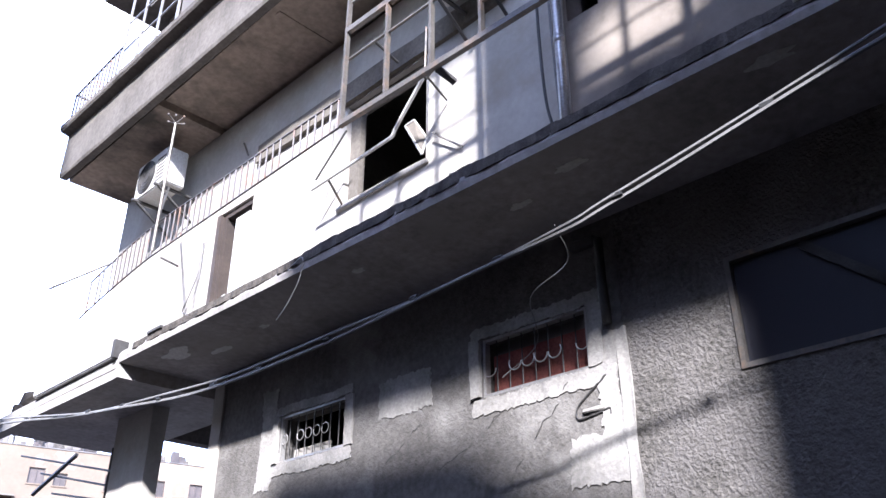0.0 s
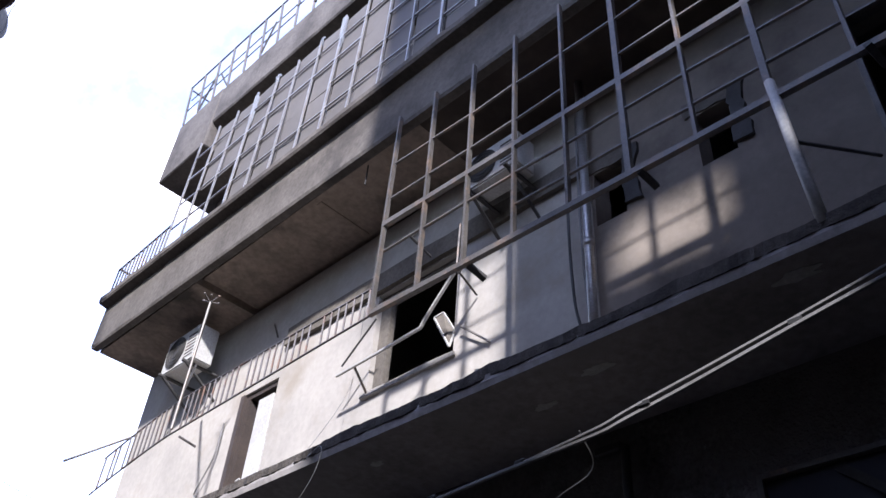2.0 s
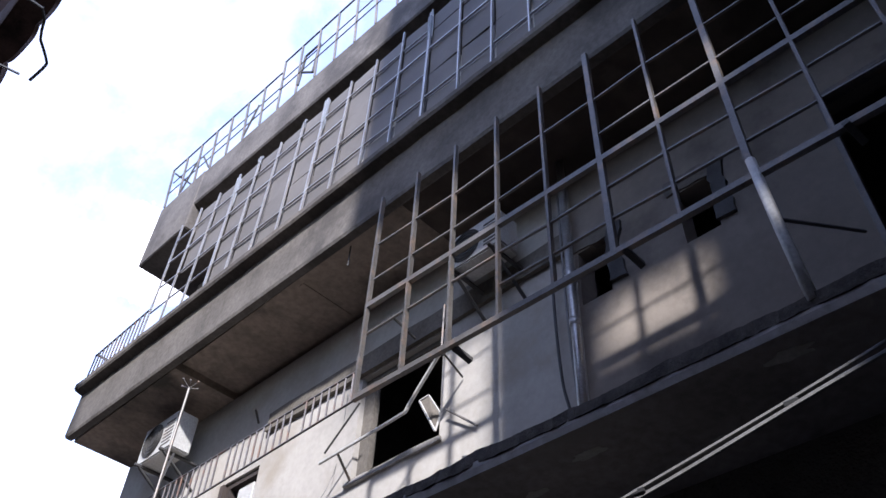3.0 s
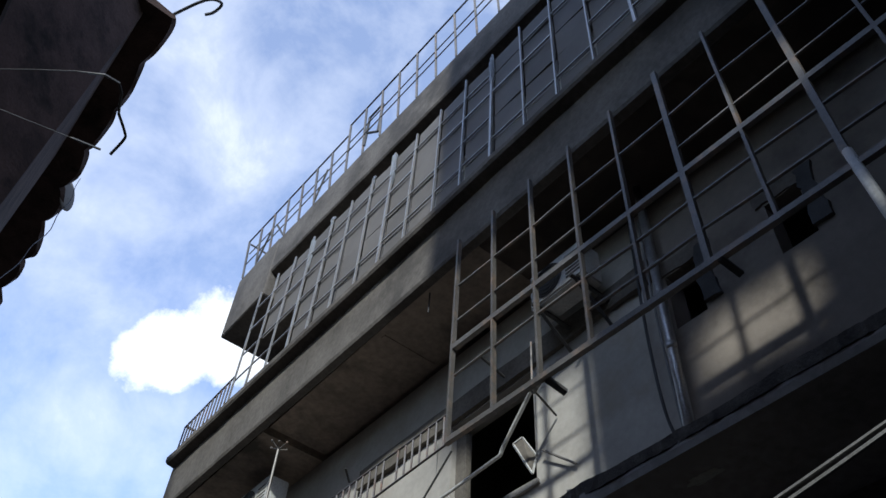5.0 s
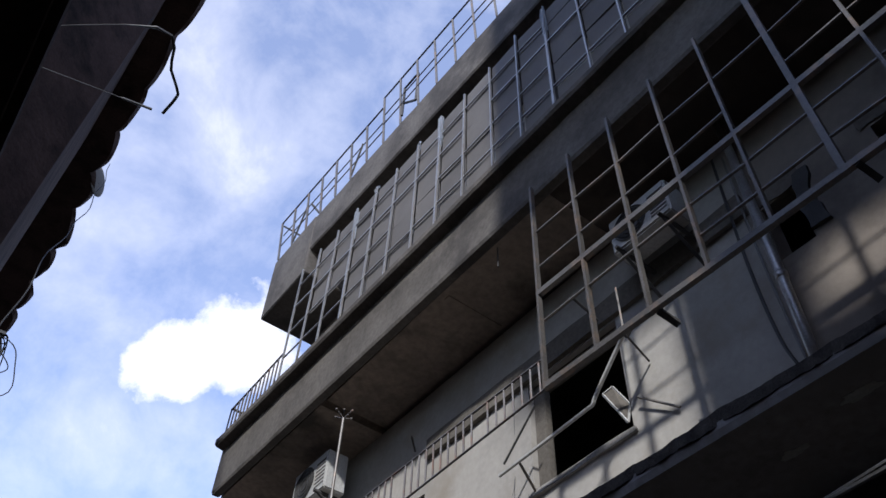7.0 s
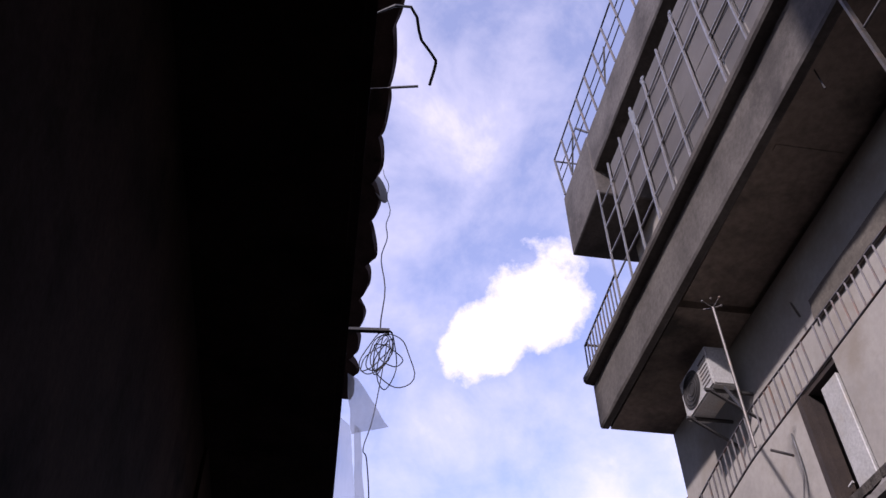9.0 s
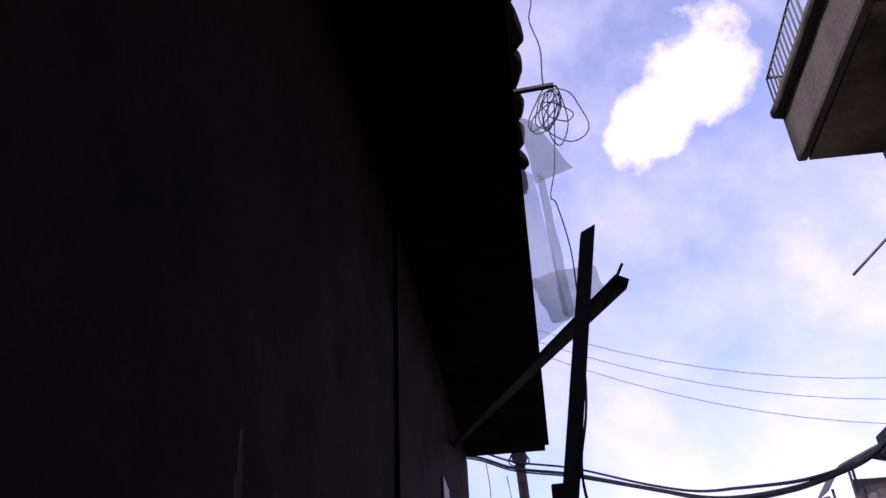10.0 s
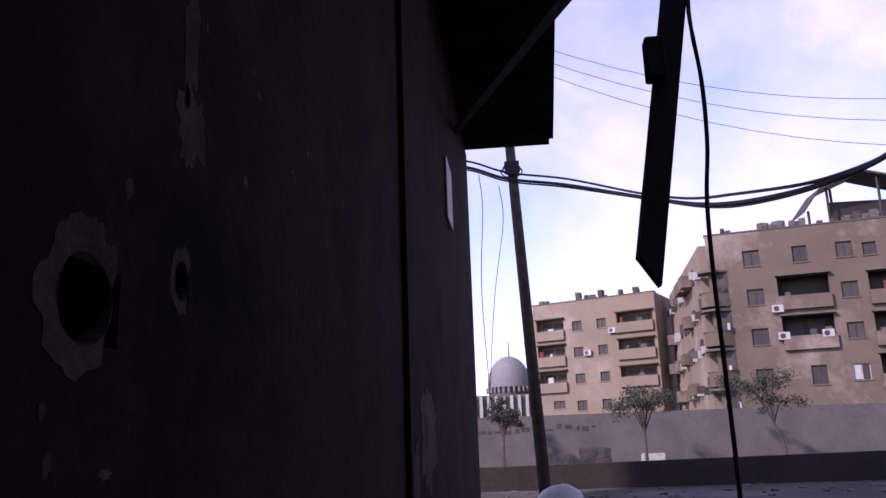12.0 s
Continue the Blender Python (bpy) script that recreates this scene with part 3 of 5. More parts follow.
def glazing_frame_high():
    g = thing("glazing_frame", (XE, 9.4, 8.52), "pale aluminium glazing frame with most panes lost", "glazing frame")
    fx = lambda y: 3.36 + 0.012 * (9.7 - y)
    ys = [9.707 - 0.463 * i for i in range(26)]
    rnd = random.Random(3)
    for i, y in enumerate(ys):
        top = 10.74 + rnd.uniform(-0.06, 0.08)
        part("post", barbm((fx(y) - 0.01, y + (0.02 if i % 3 else -0.01), 8.5), (fx(y), y, top), 0.03 if i % 4 == 3 else 0.018, 0.025, up=(1, 0, 0)), M_ALU, g)
    for i in range(len(ys) - 1):
        for z, w in ((9.0, 0.012), (9.45, 0.012), (9.93, 0.022), (10.36, 0.012)):
            if rnd.random() < 0.12:
                continue
            d = rnd.uniform(-0.01, 0.01)
            part("glazing_bar", barbm((fx(ys[i]), ys[i], z + d), (fx(ys[i + 1]), ys[i + 1], z - d), w, 0.02, up=(1, 0, 0)), M_ALU, g)
    part("rail", barbm((fx(9.7), 9.7, 8.53), (fx(ys[-1]), ys[-1], 8.53), 0.03, 0.03, up=(1, 0, 0)), M_ALU, g)
    zs = (8.53, 9.0, 9.45, 9.93, 10.36, 10.72)
    for i in range(1, len(ys) - 1):
        for z0, z1 in zip(zs, zs[1:]):
            if i < 3 and z0 < 9.4:
                continue
            bm = boxbm(0.0, 0.006, ys[i + 1] + 0.012, ys[i] - 0.012, z0 + 0.01, z1 - 0.01)
            t1, t2 = rnd.uniform(-0.012, 0.012), rnd.uniform(-0.012, 0.012)
            for v in bm.verts:
                v.co.x += fx(v.co.y) + 0.03 + t1 * (v.co.y - ys[i]) / 0.4 + t2 * (v.co.z - z0)
            part("pane", bm, M_PANE, g, "dull grey frosted pane")
    # a sash that is left, with a dark frame
    for y0, y1, z0, z1 in ((7.81, 7.43, 8.6, 9.85), (5.03, 4.64, 8.56, 9.5), (3.1, 2.75, 8.56, 9.9)):
        x = fx(y0) + 0.05
        for a, b in (((x, y0, z0), (x, y0, z1)), ((x, y1, z0), (x, y1, z1)), ((x, y0, z0), (x, y1, z0)), ((x, y0, z1), (x, y1, z1)), ((x, y0, (z0 + z1) / 2), (x, y1, (z0 + z1) / 2))):
            part("sash_bar", barbm(a, b, 0.035, 0.03, up=(1, 0, 0)), M_DARKSTEEL, g, "dark sash bar")
    # rags of torn film at the post tops
    for i in range(0, 12):
        if rnd.random() < 0.65:
            bm = boxbm(-0.012, 0.012, -0.03, 0.03, -0.09, 0.06)
            bmesh.ops.subdivide_edges(bm, edges=bm.edges[:], cuts=3, use_grid_fill=True)
            roughen(bm, 0.035, 17.0, seed=i * 1.7)
            for v in bm.verts:
                v.co += Vector((fx(ys[i]), ys[i], 10.7 - rnd.choice((0, 0, 0.5)) * (i % 2)))
            part("film_rag", bm, M_SHEET, g, "torn white plastic film")
    return g


glazing_frame_high()


def railing_first():
    g = thing("balcony_railing", (XE, 5.1, 5.5), "bent dark steel balcony railing hanging without its parapet", "railing")

    def at(s, up):
        """A place along the railing, s metres from its near end; up: 0 foot, 1 top."""
        sag = max(0.0, s - 2.9)
        return Vector((XE, 5.05 + s, 5.50 - 0.03 * s - 0.105 * sag ** 1.35 + up * (0.27 + 0.033 * min(s, 2.7))))

    n = 40
    length = 4.35
    for up in (0, 1):
        end = length if up == 0 else length - 0.1
        part("rail", tubebm([at(end * i / n, up) for i in range(n + 1)], 0.010, 5), M_RAIL, g)
    k = 46
    for i in range(k):
        s = 0.06 + (length - 0.1) * i / (k - 1)
        if i % 11 == 7 or (i > 41 and i % 2):
            continue
        lean = 0.01 * noise.noise(Vector((i * 1.3, 0, 0)))
        a, b = at(s, 0), at(min(s + lean, length - 0.02), 1)
        part("baluster", barbm(a, b, 0.012, 0.014), M_RAIL, g)
    part("stub", barbm(Vector((XE, 7.72, 5.33)), Vector((XE + 0.2, 7.74, 5.31)), 0.016), M_RAIL, g)
    return g


railing_first()


def railing_second():
    g = thing("balcony_railing", (XE, 10.4, 8.52), "low steel railing on the end of the balcony parapet", "railing")
    x = XE - 0.03
    y0, y1 = 9.75, 11.16
    part("rail", barbm((x, y0, 9.12), (x, y1, 9.06), 0.025), M_RAIL, g)
    part("rail", barbm((x, y0, 8.56), (x, y1, 8.55), 0.02), M_RAIL, g)
    for i in range(13):
        y = y0 + (y1 - y0) * i / 12
        part("baluster", barbm((x, y, 8.51), (x, y, 9.12 - 0.04 * i / 12), 0.016), M_RAIL, g)
    for i in range(7):
        part("baluster", barbm((x + 0.13 * (i + 1), y1 - 0.03, 8.51), (x + 0.13 * (i + 1), y1 - 0.03, 9.06), 0.016), M_RAIL, g)
    part("rail", barbm((x, y1 - 0.03, 9.06), (x + 0.95, y1 - 0.03, 9.06), 0.025), M_RAIL, g)


railing_second()


def railing_roof():
    g = thing("roof_railing", (3.5, 8.0, 12.28), "light steel railing on the roof parapet against the sky", "railing")
    fx = lambda y: roof_x(y) + 0.01
    ys = [11.15 - 0.433 * i for i in range(26)]
    top = lambda i: 13.18 if i < 7 else 13.5
    for i, y in enumerate(ys):
        part("post", barbm((fx(y), y, 12.27), (fx(y) - 0.09, y, top(i)), 0.028), M_STEEL, g)
    for z in (12.62, 12.9):
        part("rail", barbm((fx(ys[0]) - 0.02, ys[0], z), (fx(ys[7]) - 0.02, ys[7], z), 0.018), M_STEEL, g)
    for z in (12.75, 13.02):
        part("rail", barbm((fx(ys[7]) - 0.045, ys[7], z), (fx(ys[-1]) - 0.045, ys[-1], z), 0.018), M_STEEL, g)
    for a, b in ((0, 7), (7, 25)):
        part("rail", barbm((fx(ys[a]) - 0.09, ys[a], top(b - 1)), (fx(ys[b]) - 0.09, ys[b], top(b - 1)), 0.026), M_STEEL, g)
    # dark framed panel and loose braces
    y0, y1 = ys[8] - 0.06, ys[9] + 0.03
    for a, b in (((y0, 12.4), (y0, 13.2)), ((y1, 12.4), (y1, 13.2)), ((y0, 13.2), (y1, 13.2)), ((y0, 12.75), (y1, 12.4))):
        part("brace", barbm((fx(a[0]) - 0.03, *a), (fx(b[0]) - 0.03, *b), 0.032), M_DARKSTEEL, g)
    for y, d in ((10.7, 0.36), (9.9, -0.34), (9.0, 0.3)):
        part("brace", barbm((fx(y), y, 12.34), (fx(y) - 0.03, y - d, 12.9), 0.028), M_DARKSTEEL, g)
    for i in range(3):
        x = fx(11.15) + 0.4 * (i + 1)
        part("post", barbm((x, 11.17, 12.27), (x, 11.17, 13.16), 0.026), M_STEEL, g)
    part("rail", barbm((fx(11.15) - 0.05, 11.17, 13.16), (fx(11.15) + 1.2, 11.17, 13.16), 0.024), M_STEEL, g)


railing_roof()


# ---- the house: windows, doors and wall details ----
def ground_window(name, hole, label, scroll_up):
    y0, y1, z0, z1 = hole
    g = thing(name, (XW, y0, z0), label, "window", kind="structure")
    x = XW + 0.03
    f = 0.022
    for a in ((x - 0.02, x + 0.03, y0, y0 + f, z0, z1), (x - 0.02, x + 0.03, y1 - f, y1, z0, z1), (x - 0.02, x + 0.03, y0 + f, y1 - f, z0, z0 + f), (x - 0.02, x + 0.03, y0 + f, y1 - f, z1 - f, z1)):
        part("window_frame", boxbm(*a), M_ALU, g)
    n = 8
    for i in range(1, n):
        y = y0 + (y1 - y0) * i / n
        part("grille_bar", barbm((x, y, z0 + f), (x, y, z1 - f), 0.010, n=5), M_DARKSTEEL, g)
    zc = z0 + (z1 - z0) * (0.47 if scroll_up else 0.5)
    r = (y1 - y0) / n / 2 * (0.95 if scroll_up else 0.8)
    for i in (0, 2, 3, 4, 5, 7) if scroll_up else (2, 3, 4, 5, 7):
        yc = y0 + (y1 - y0) * (i + 0.5) / n
        turn = (math.pi, 2.15 * math.pi) if i % 2 else (0.85 * math.pi, 2 * math.pi)
        if not scroll_up:
            turn = (0.3 * math.pi, 2.1 * math.pi)
        pts = [(x - 0.012, yc + r * math.cos(a), zc + r * math.sin(a)) for a in [turn[0] + (turn[1] - turn[0]) * k / 12 for k in range(13)]]
        part("scroll", tubebm(pts, 0.0045, 5), M_ALU, g, "pale wrought scroll")
    return g


g1 = ground_window("window_1", GW1, "small high window with a scrolled iron grille, pane broken", False)
g2 = ground_window("window_2", GW2, "small high window with a scrolled iron grille and red-brown boarding", True)
part("board", boxbm(XW + 0.10, XW + 0.12, GW2[0] + 0.02, GW2[1] - 0.02, GW2[2] + 0.02, GW2[3] - 0.10), M_CURTAIN, g2, "red-brown painted board")
part("board", boxbm(XW + 0.13, XW + 0.15, GW2[0] + 0.02, GW2[1] - 0.02, GW2[3] - 0.115, GW2[3] - 0.01), M_GREYWALL, g2, "grey upper pane")
part("board", boxbm(XW + 0.10, XW + 0.12, GW1[0] + 0.3, GW1[1] - 0.1, GW1[2] + 0.02, GW1[2] + 0.12), M_PLASTER, g1, "fallen pinkish board")


def big_ground_window():
    y0, y1, z0, z1 = GW3
    g = thing("window_3", (XW, y0, z0), "large dark ground floor window with a thin pale frame", "window", kind="structure")
    for a in ((XW - 0.012, XW + 0.04, y1 - 0.03, y1, z0, z1), (XW - 0.012, XW + 0.04, y0, y0 + 0.03, z0, z1), (XW - 0.012, XW + 0.04, y0 + 0.03, y1 - 0.03, z0, z0 + 0.03), (XW - 0.012, XW + 0.04, y0 + 0.03, y1 - 0.03, z1 - 0.03, z1)):
        part("window_frame", boxbm(*a), M_STEEL, g)
    part("pane", boxbm(XW + 0.03, XW + 0.036, y0 + 0.032, y1 - 0.032, z0 + 0.032, z1 - 0.032), M_GLASS, g, "dark dusty glass")
    part("broken_slat", barbm((XW + 0.015, y1 - 0.42, z1 - 0.05), (XW + 0.015, y0 + 0.45, z0 + 0.06), 0.05, 0.012, up=(1, 0, 0)), M_DARKSTEEL, g, "dark broken slat lying across")


big_ground_window()


def plaster_patches():
    def surround(hole, grow, seed, label):
        y0, y1, z0, z1 = hole
        bm = bmesh.new()
        a, b, c, d = grow
        prism(bm, ragged(y0 - a, y1 + b, z0 - c, z0 - 0.004, 0.02, seed, 0.02), XW - 0.005, XW + 0.05)
        prism(bm, ragged(y0 - a, y1 + b, z1 + 0.004, z1 + d, 0.02, seed + 1, 0.02), XW - 0.005, XW + 0.05)
        prism(bm, ragged(y0 - a, y0 - 0.004, z0, z1, 0.012, seed + 2), XW - 0.014, XW + 0.05)
        prism(bm, ragged(y1 + 0.004, y1 + b, z0, z1, 0.012, seed + 3), XW - 0.025, XW + 0.05)
        whole("trim_plaster_surround", bm, M_PATCH, label, "plaster", kind="structure")

    surround(GW1, (0.10, 0.07, 0.11, 0.08), 11, "ragged white plaster round the small window")
    surround(GW2, (0.11, 0.10, 0.12, 0.09), 21, "ragged white plaster round the grilled window")
    for pts, seed, x in (((5.05, 5.62, 3.55, 3.83), 31, 0.012), ((3.46, 3.62, 3.05, 3.70), 41, 0.028), ((3.46, 3.86, 2.78, 3.08), 43, 0.02), ((6.98, 7.2, 3.2, 4.1), 47, 0.014)):
        bm = bmesh.new()
        prism(bm, ragged(*pts, 0.026, seed, 0.02), XW - x * 0.25, XW + 0.05)
        whole("trim_plaster_patch", bm, M_PATCH, "patch of bare pale plaster on the wall", "plaster", kind="structure")
    # pilaster strip where the coarse render begins
    bm = boxbm(XW - 0.014, XW + 0.01, 3.39, 3.46, 2.0, 3.68)
    bmesh.ops.subdivide_edges(bm, edges=bm.edges[:], cuts=10, use_grid_fill=True)
    roughen(bm, 0.016, 15.0)
    whole("trim_broken_strip", bm, M_PATCH, "broken vertical edge of plaster", "plaster", kind="structure")
    # broken brick in the hole under the window
    for k, (y, z, w, h) in enumerate(((3.66, 3.215, 0.17, 0.03),)):
        bm = boxbm(XW - 0.02, XW - 0.001, y - w / 2, y + w / 2, z, z + h)
        bmesh.ops.bevel(bm, geom=bm.edges[:], offset=0.006, segments=1, affect="EDGES")
        roughen(bm, 0.012, 14.0, seed=k)
        whole("broken_brick", bm, M_PATCH, "pale broken hollow brick in a gap of the wall", "brick", group="bricks in the broken wall")
    bm = tubebm(smooth_path([(XW - 0.006, y, z) for y, z in ((3.56, 3.42), (3.62, 3.38), (3.70, 3.33), (3.785, 3.26), (3.78, 3.19), (3.66, 3.20), (3.56, 3.215), (3.55, 3.18))]), 0.006, 5)
    roughen(bm, 0.005, 30.0)
    whole("trim_crack", bm, M_DARKSTEEL, "dark ragged crack in the plaster", "crack", kind="structure")
    # thin crack lines
    for pts in ([(5.0, 3.05), (4.7, 3.18), (4.62, 3.22), (4.4, 3.36)], [(5.6, 3.18), (5.4, 3.27), (5.3, 3.36), (5.15, 3.42)], [(4.35, 2.9), (4.1, 3.16), (3.95, 3.3), (3.8, 3.46)]):
        bm = tubebm(smooth_path([(XW + 0.001, y, z) for y, z in pts]), 0.0022, 5)
        roughen(bm, 0.03, 12.0)
        whole("trim_crack", bm, M_DARKSTEEL, "thin crack running across the render", "crack", kind="structure")
    # lamp bracket and conduit under the slab
    bm = boxbm(XW - 0.07, XW - 0.002, 3.52, 3.72, 4.28, 4.34)
    bmesh.ops.bevel(bm, geom=bm.edges[:], offset=0.01, segments=1, affect="EDGES")
    whole("conduit_box", bm, M_DARKSTEEL, "small dark conduit box under the slab", "conduit box")
    whole("drain_pipe", tubebm([(XW - 0.045, 3.50, 4.30), (XW - 0.05, 3.50, 4.0), (XW - 0.05, 3.49, 3.72)], 0.03, 8), M_DARKSTEEL, "short dark broken drain pipe on the wall", "pipe", smooth=True)


plaster_patches()


def first_floor_window():
    y0, y1, z0, z1 = WIN1
    g = thing("window_4", (XW, y0, z0), "broken first floor window with an open twisted sash", "window", kind="structure")
    x = XW + 0.06
    f = 0.05
    for a in ((x, x + 0.07, y1 - 0.14, y1 - 0.004, z0, z1), (x, x + 0.06, y0 + 0.004, y0 + f, z0, z1), (x, x + 0.06, y0 + f, y1 - 0.14, z1 - f, z1)):
        part("window_frame", boxbm(*a), M_LINTEL, g)
    bm = boxbm(XW - 0.03, XW + 0.2, y0 - 0.03, y1 + 0.05, z0 - 0.05, z0 - 0.003)
    bmesh.ops.subdivide_edges(bm, edges=bm.edges[:], cuts=6, use_grid_fill=True)
    roughen(bm, 0.012, 12.0)
    part("window_sill", bm, M_PATCH, g, "chipped pale sill")
    # twisted sash
    s = [(XW - 0.02, y0 + 0.03, z0 + 0.06), (XW - 0.07, y0 + 0.19, z0 + 0.40), (XW - 0.05, y0 + 0.10, z0 + 0.43), (XW + 0.02, y0 + 0.015, z0 + 0.24)]
    for a, b in zip(s, s[1:] + s[:1]):
        part("sash_bar", barbm(a, b, 0.016, 0.014), M_WHITE, g, "bent pale sash bar")
    bm = bmesh.new()
    q = [Vector(p) for p in s]
    vs = [bm.verts.new(p + Vector((dx, 0, 0))) for dx in (0.0, 0.006) for p in q]
    bm.faces.new(vs[:4])
    bm.faces.new(vs[4:][::-1])
    for i in range(4):
        bm.faces.new((vs[i], vs[(i + 1) % 4], vs[4 + (i + 1) % 4], vs[4 + i]))
    part("pane", bm, M_LINTEL, g, "buckled brown panel")


first_floor_window()


def window_guard():
    g = thing("window_guard", (4.1, 5.3, 5.85), "bent pale window guard torn loose from its window", "window guard")
    a, b, c = (4.10, 6.37, 5.80), (4.10, 5.27, 5.86), (4.02, 4.80, 6.20)
    part("bar", tubebm(smooth_path([a, (4.10, 5.8, 5.825), (4.10, 5.34, 5.85), b, (4.09, 5.2, 5.93), c], 5), 0.017, 6), M_WHITE, g)
    part("bar", barbm(c, (4.06, 4.83, 6.75), 0.014), M_STEEL, g)
    part("brace", barbm((4.08, 6.29, 5.86), (4.10, 5.9, 6.23), 0.016), M_DARKSTEEL, g, "thin dark brace")
    part("brace", barbm((4.10, 6.13, 5.81), (4.34, 6.20, 5.66), 0.018), M_STEEL, g)
    part("brace", barbm((4.02, 4.80, 6.20), (4.34, 4.86, 6.14), 0.014), M_DARKSTEEL, g)
    part("clamp", barbm((4.0, 4.78, 6.14), (4.04, 4.72, 6.26), 0.045, 0.03), M_DARKSTEEL, g, "dark broken clamp")
    part("brace", barbm((4.3, 5.0, 5.86), (4.33, 4.68, 5.58), 0.014), M_STEEL, g)


window_guard()


def balcony_doors():
    y0, y1, z0, z1 = DOOR1
    g = thing("door_1", (XW, y0, z0), "open balcony door with a brown frame and a pale leaf", "door", kind="structure")
    part("door_frame", boxbm(XW - 0.012, W_BACK + 0.01, y1 - 0.075, y1 - 0.003, z0 + 0.01, z1 - 0.003), M_BROWN, g)
    part("door_frame", boxbm(XW + 0.03, XW + 0.15, y1 - 0.15, y1 - 0.078, z0 + 0.01, z1 - 0.07), M_BROWN, g)
    part("door_frame", boxbm(XW + 0.03, XW + 0.15, y0 + 0.003, y1 - 0.078, z1 - 0.068, z1 - 0.003), M_BROWN, g)
    leaf = bmesh.new()
    box(leaf, XW + 0.012, XW + 0.05, y0 + 0.06, y0 + 0.33, z0 + 0.01, z1 - 0.16)
    bmesh.ops.bevel(leaf, geom=leaf.edges[:], offset=0.006, segments=1, affect="EDGES")
    d = part("leaf", leaf, M_WHITE, g, "pale folded door leaf")
    part("door_handle", barbm((XW + 0.06, y1 - 0.19, 5.42), (XW + 0.06, y1 - 0.26, 5.43), 0.02), M_WHITE, d, "pale handle")
    g = thing("door_2", (XW, DOOR2[0], DOOR2[2]), "dark open doorway with a bare metal frame", "door", kind="structure")
    part("door_frame", boxbm(XW - 0.02, XW + 0.08, DOOR2[1] - 0.04, DOOR2[1] - 0.003, 4.57, DOOR2[3] - 0.003), M_STEEL, g)
    part("door_frame", boxbm(XW - 0.02, XW + 0.08, DOOR2[0] + 0.003, DOOR2[1] - 0.043, DOOR2[3] - 0.04, DOOR2[3] - 0.003), M_STEEL, g)
    for i, h in enumerate((HOLE_A, HOLE_B)):
        g = thing("window_%d" % (5 + i), (XW, h[0], h[2]), "small dark broken opening with sooty edges", "window", kind="structure")
        bm = bmesh.new()
        prism(bm, ragged(h[0] - 0.10, h[1] + 0.06, h[3] + 0.005, h[3] + 0.16, 0.03, 60 + i), XW - 0.012, XW + 0.05)
        part("lintel", bm, M_LINTEL, g, "sooty broken lintel")
        bm = bmesh.new()
        prism(bm, ragged(h[0] - 0.14, h[0] - 0.005, h[2] + 0.05, h[3] + 0.1, 0.025, 70 + i), XW - 0.03, XW + 0.05)
        part("jamb", bm, M_DARKSTEEL, g, "charred jamb")


balcony_doors()


def pipes():
    whole("waste_pipe", tubebm([(4.20, 3.59, 4.57), (4.20, 3.59, 6.0), (4.20, 3.59, 7.80)], 0.036, 12), M_ALU, "pale vertical waste pipe in front of the wall", "pipe", smooth=True)
    for za, zb, r in ((6.35, 6.47, 0.047), (5.9, 5.96, 0.044)):
        whole("pipe_collar", tubebm([(4.20, 3.59, za), (4.20, 3.59, zb)], r, 12), M_ALU, "pale collar of the waste pipe", "pipe collar", group="pipe collars", smooth=True)
    whole("wall_cable", tubebm(smooth_path([(4.26, 3.78, 7.6), (4.25, 3.80, 6.6), (4.25, 3.80, 6.0), (4.24, 3.77, 5.5), (4.22, 3.71, 5.22)]), 0.012, 6), M_CABLE, "loose black cable hanging down the wall", "cable")
    whole("wall_cable", tubebm(smooth_path([(4.28, 3.70, 7.5), (4.28, 3.71, 6.4), (4.28, 3.69, 5.5), (4.28, 3.66, 5.1)]), 0.010, 6), M_GREYCABLE, "grey cable beside the waste pipe", "cable")
    whole("support_post", tubebm([(3.47, 1.765, 4.565), (3.445, 1.79, 5.1), (3.44, 1.812, 5.62)], 0.03, 10), M_WHITE, "white tube post standing on the slab edge", "post", smooth=True)
    whole("support_rod", barbm((XE + 0.06, 1.80, 5.15), (XE + 0.75, 1.55, 5.42), 0.016), M_DARKSTEEL, "thin dark rod reaching from post to wall", "rod")
    whole("wall_cable", tubebm(smooth_path([(XW - 0.02, 8.72, 6.2), (XW - 0.05, 8.70, 5.8), (XW - 0.06, 8.82, 5.55), (XW - 0.04, 8.95, 5.42), (XW - 0.05, 8.86, 5.36)]), 0.009, 5), M_GREYCABLE, "loop of grey cable hanging beside the door", "cable")
    whole("wall_cable", tubebm(smooth_path([(XW - 0.02, 6.42, 6.7), (XW - 0.04, 6.45, 5.8), (XE + 0.2, 6.0, 4.62), (XE - 0.01, 5.42, 4.52), (XE - 0.02, 5.40, 4.35), (XE, 5.55, 4.2), (XE + 0.02, 5.7, 4.12)]), 0.0035, 5), M_GREYCABLE, "thin wire hanging over the slab edge", "cable")
    whole("wall_rod", barbm((4.46, 11.10, 6.90), (3.68, 11.4, 6.27), 0.022), M_STEEL, "thin rod sticking out from the house corner", "rod")
    whole("wall_bracket", barbm((XW - 0.04, 7.95, 7.02), (XW - 0.2, 7.8, 7.05), 0.018), M_DARKSTEEL, "short dark bracket on the wall", "bracket")


pipes()


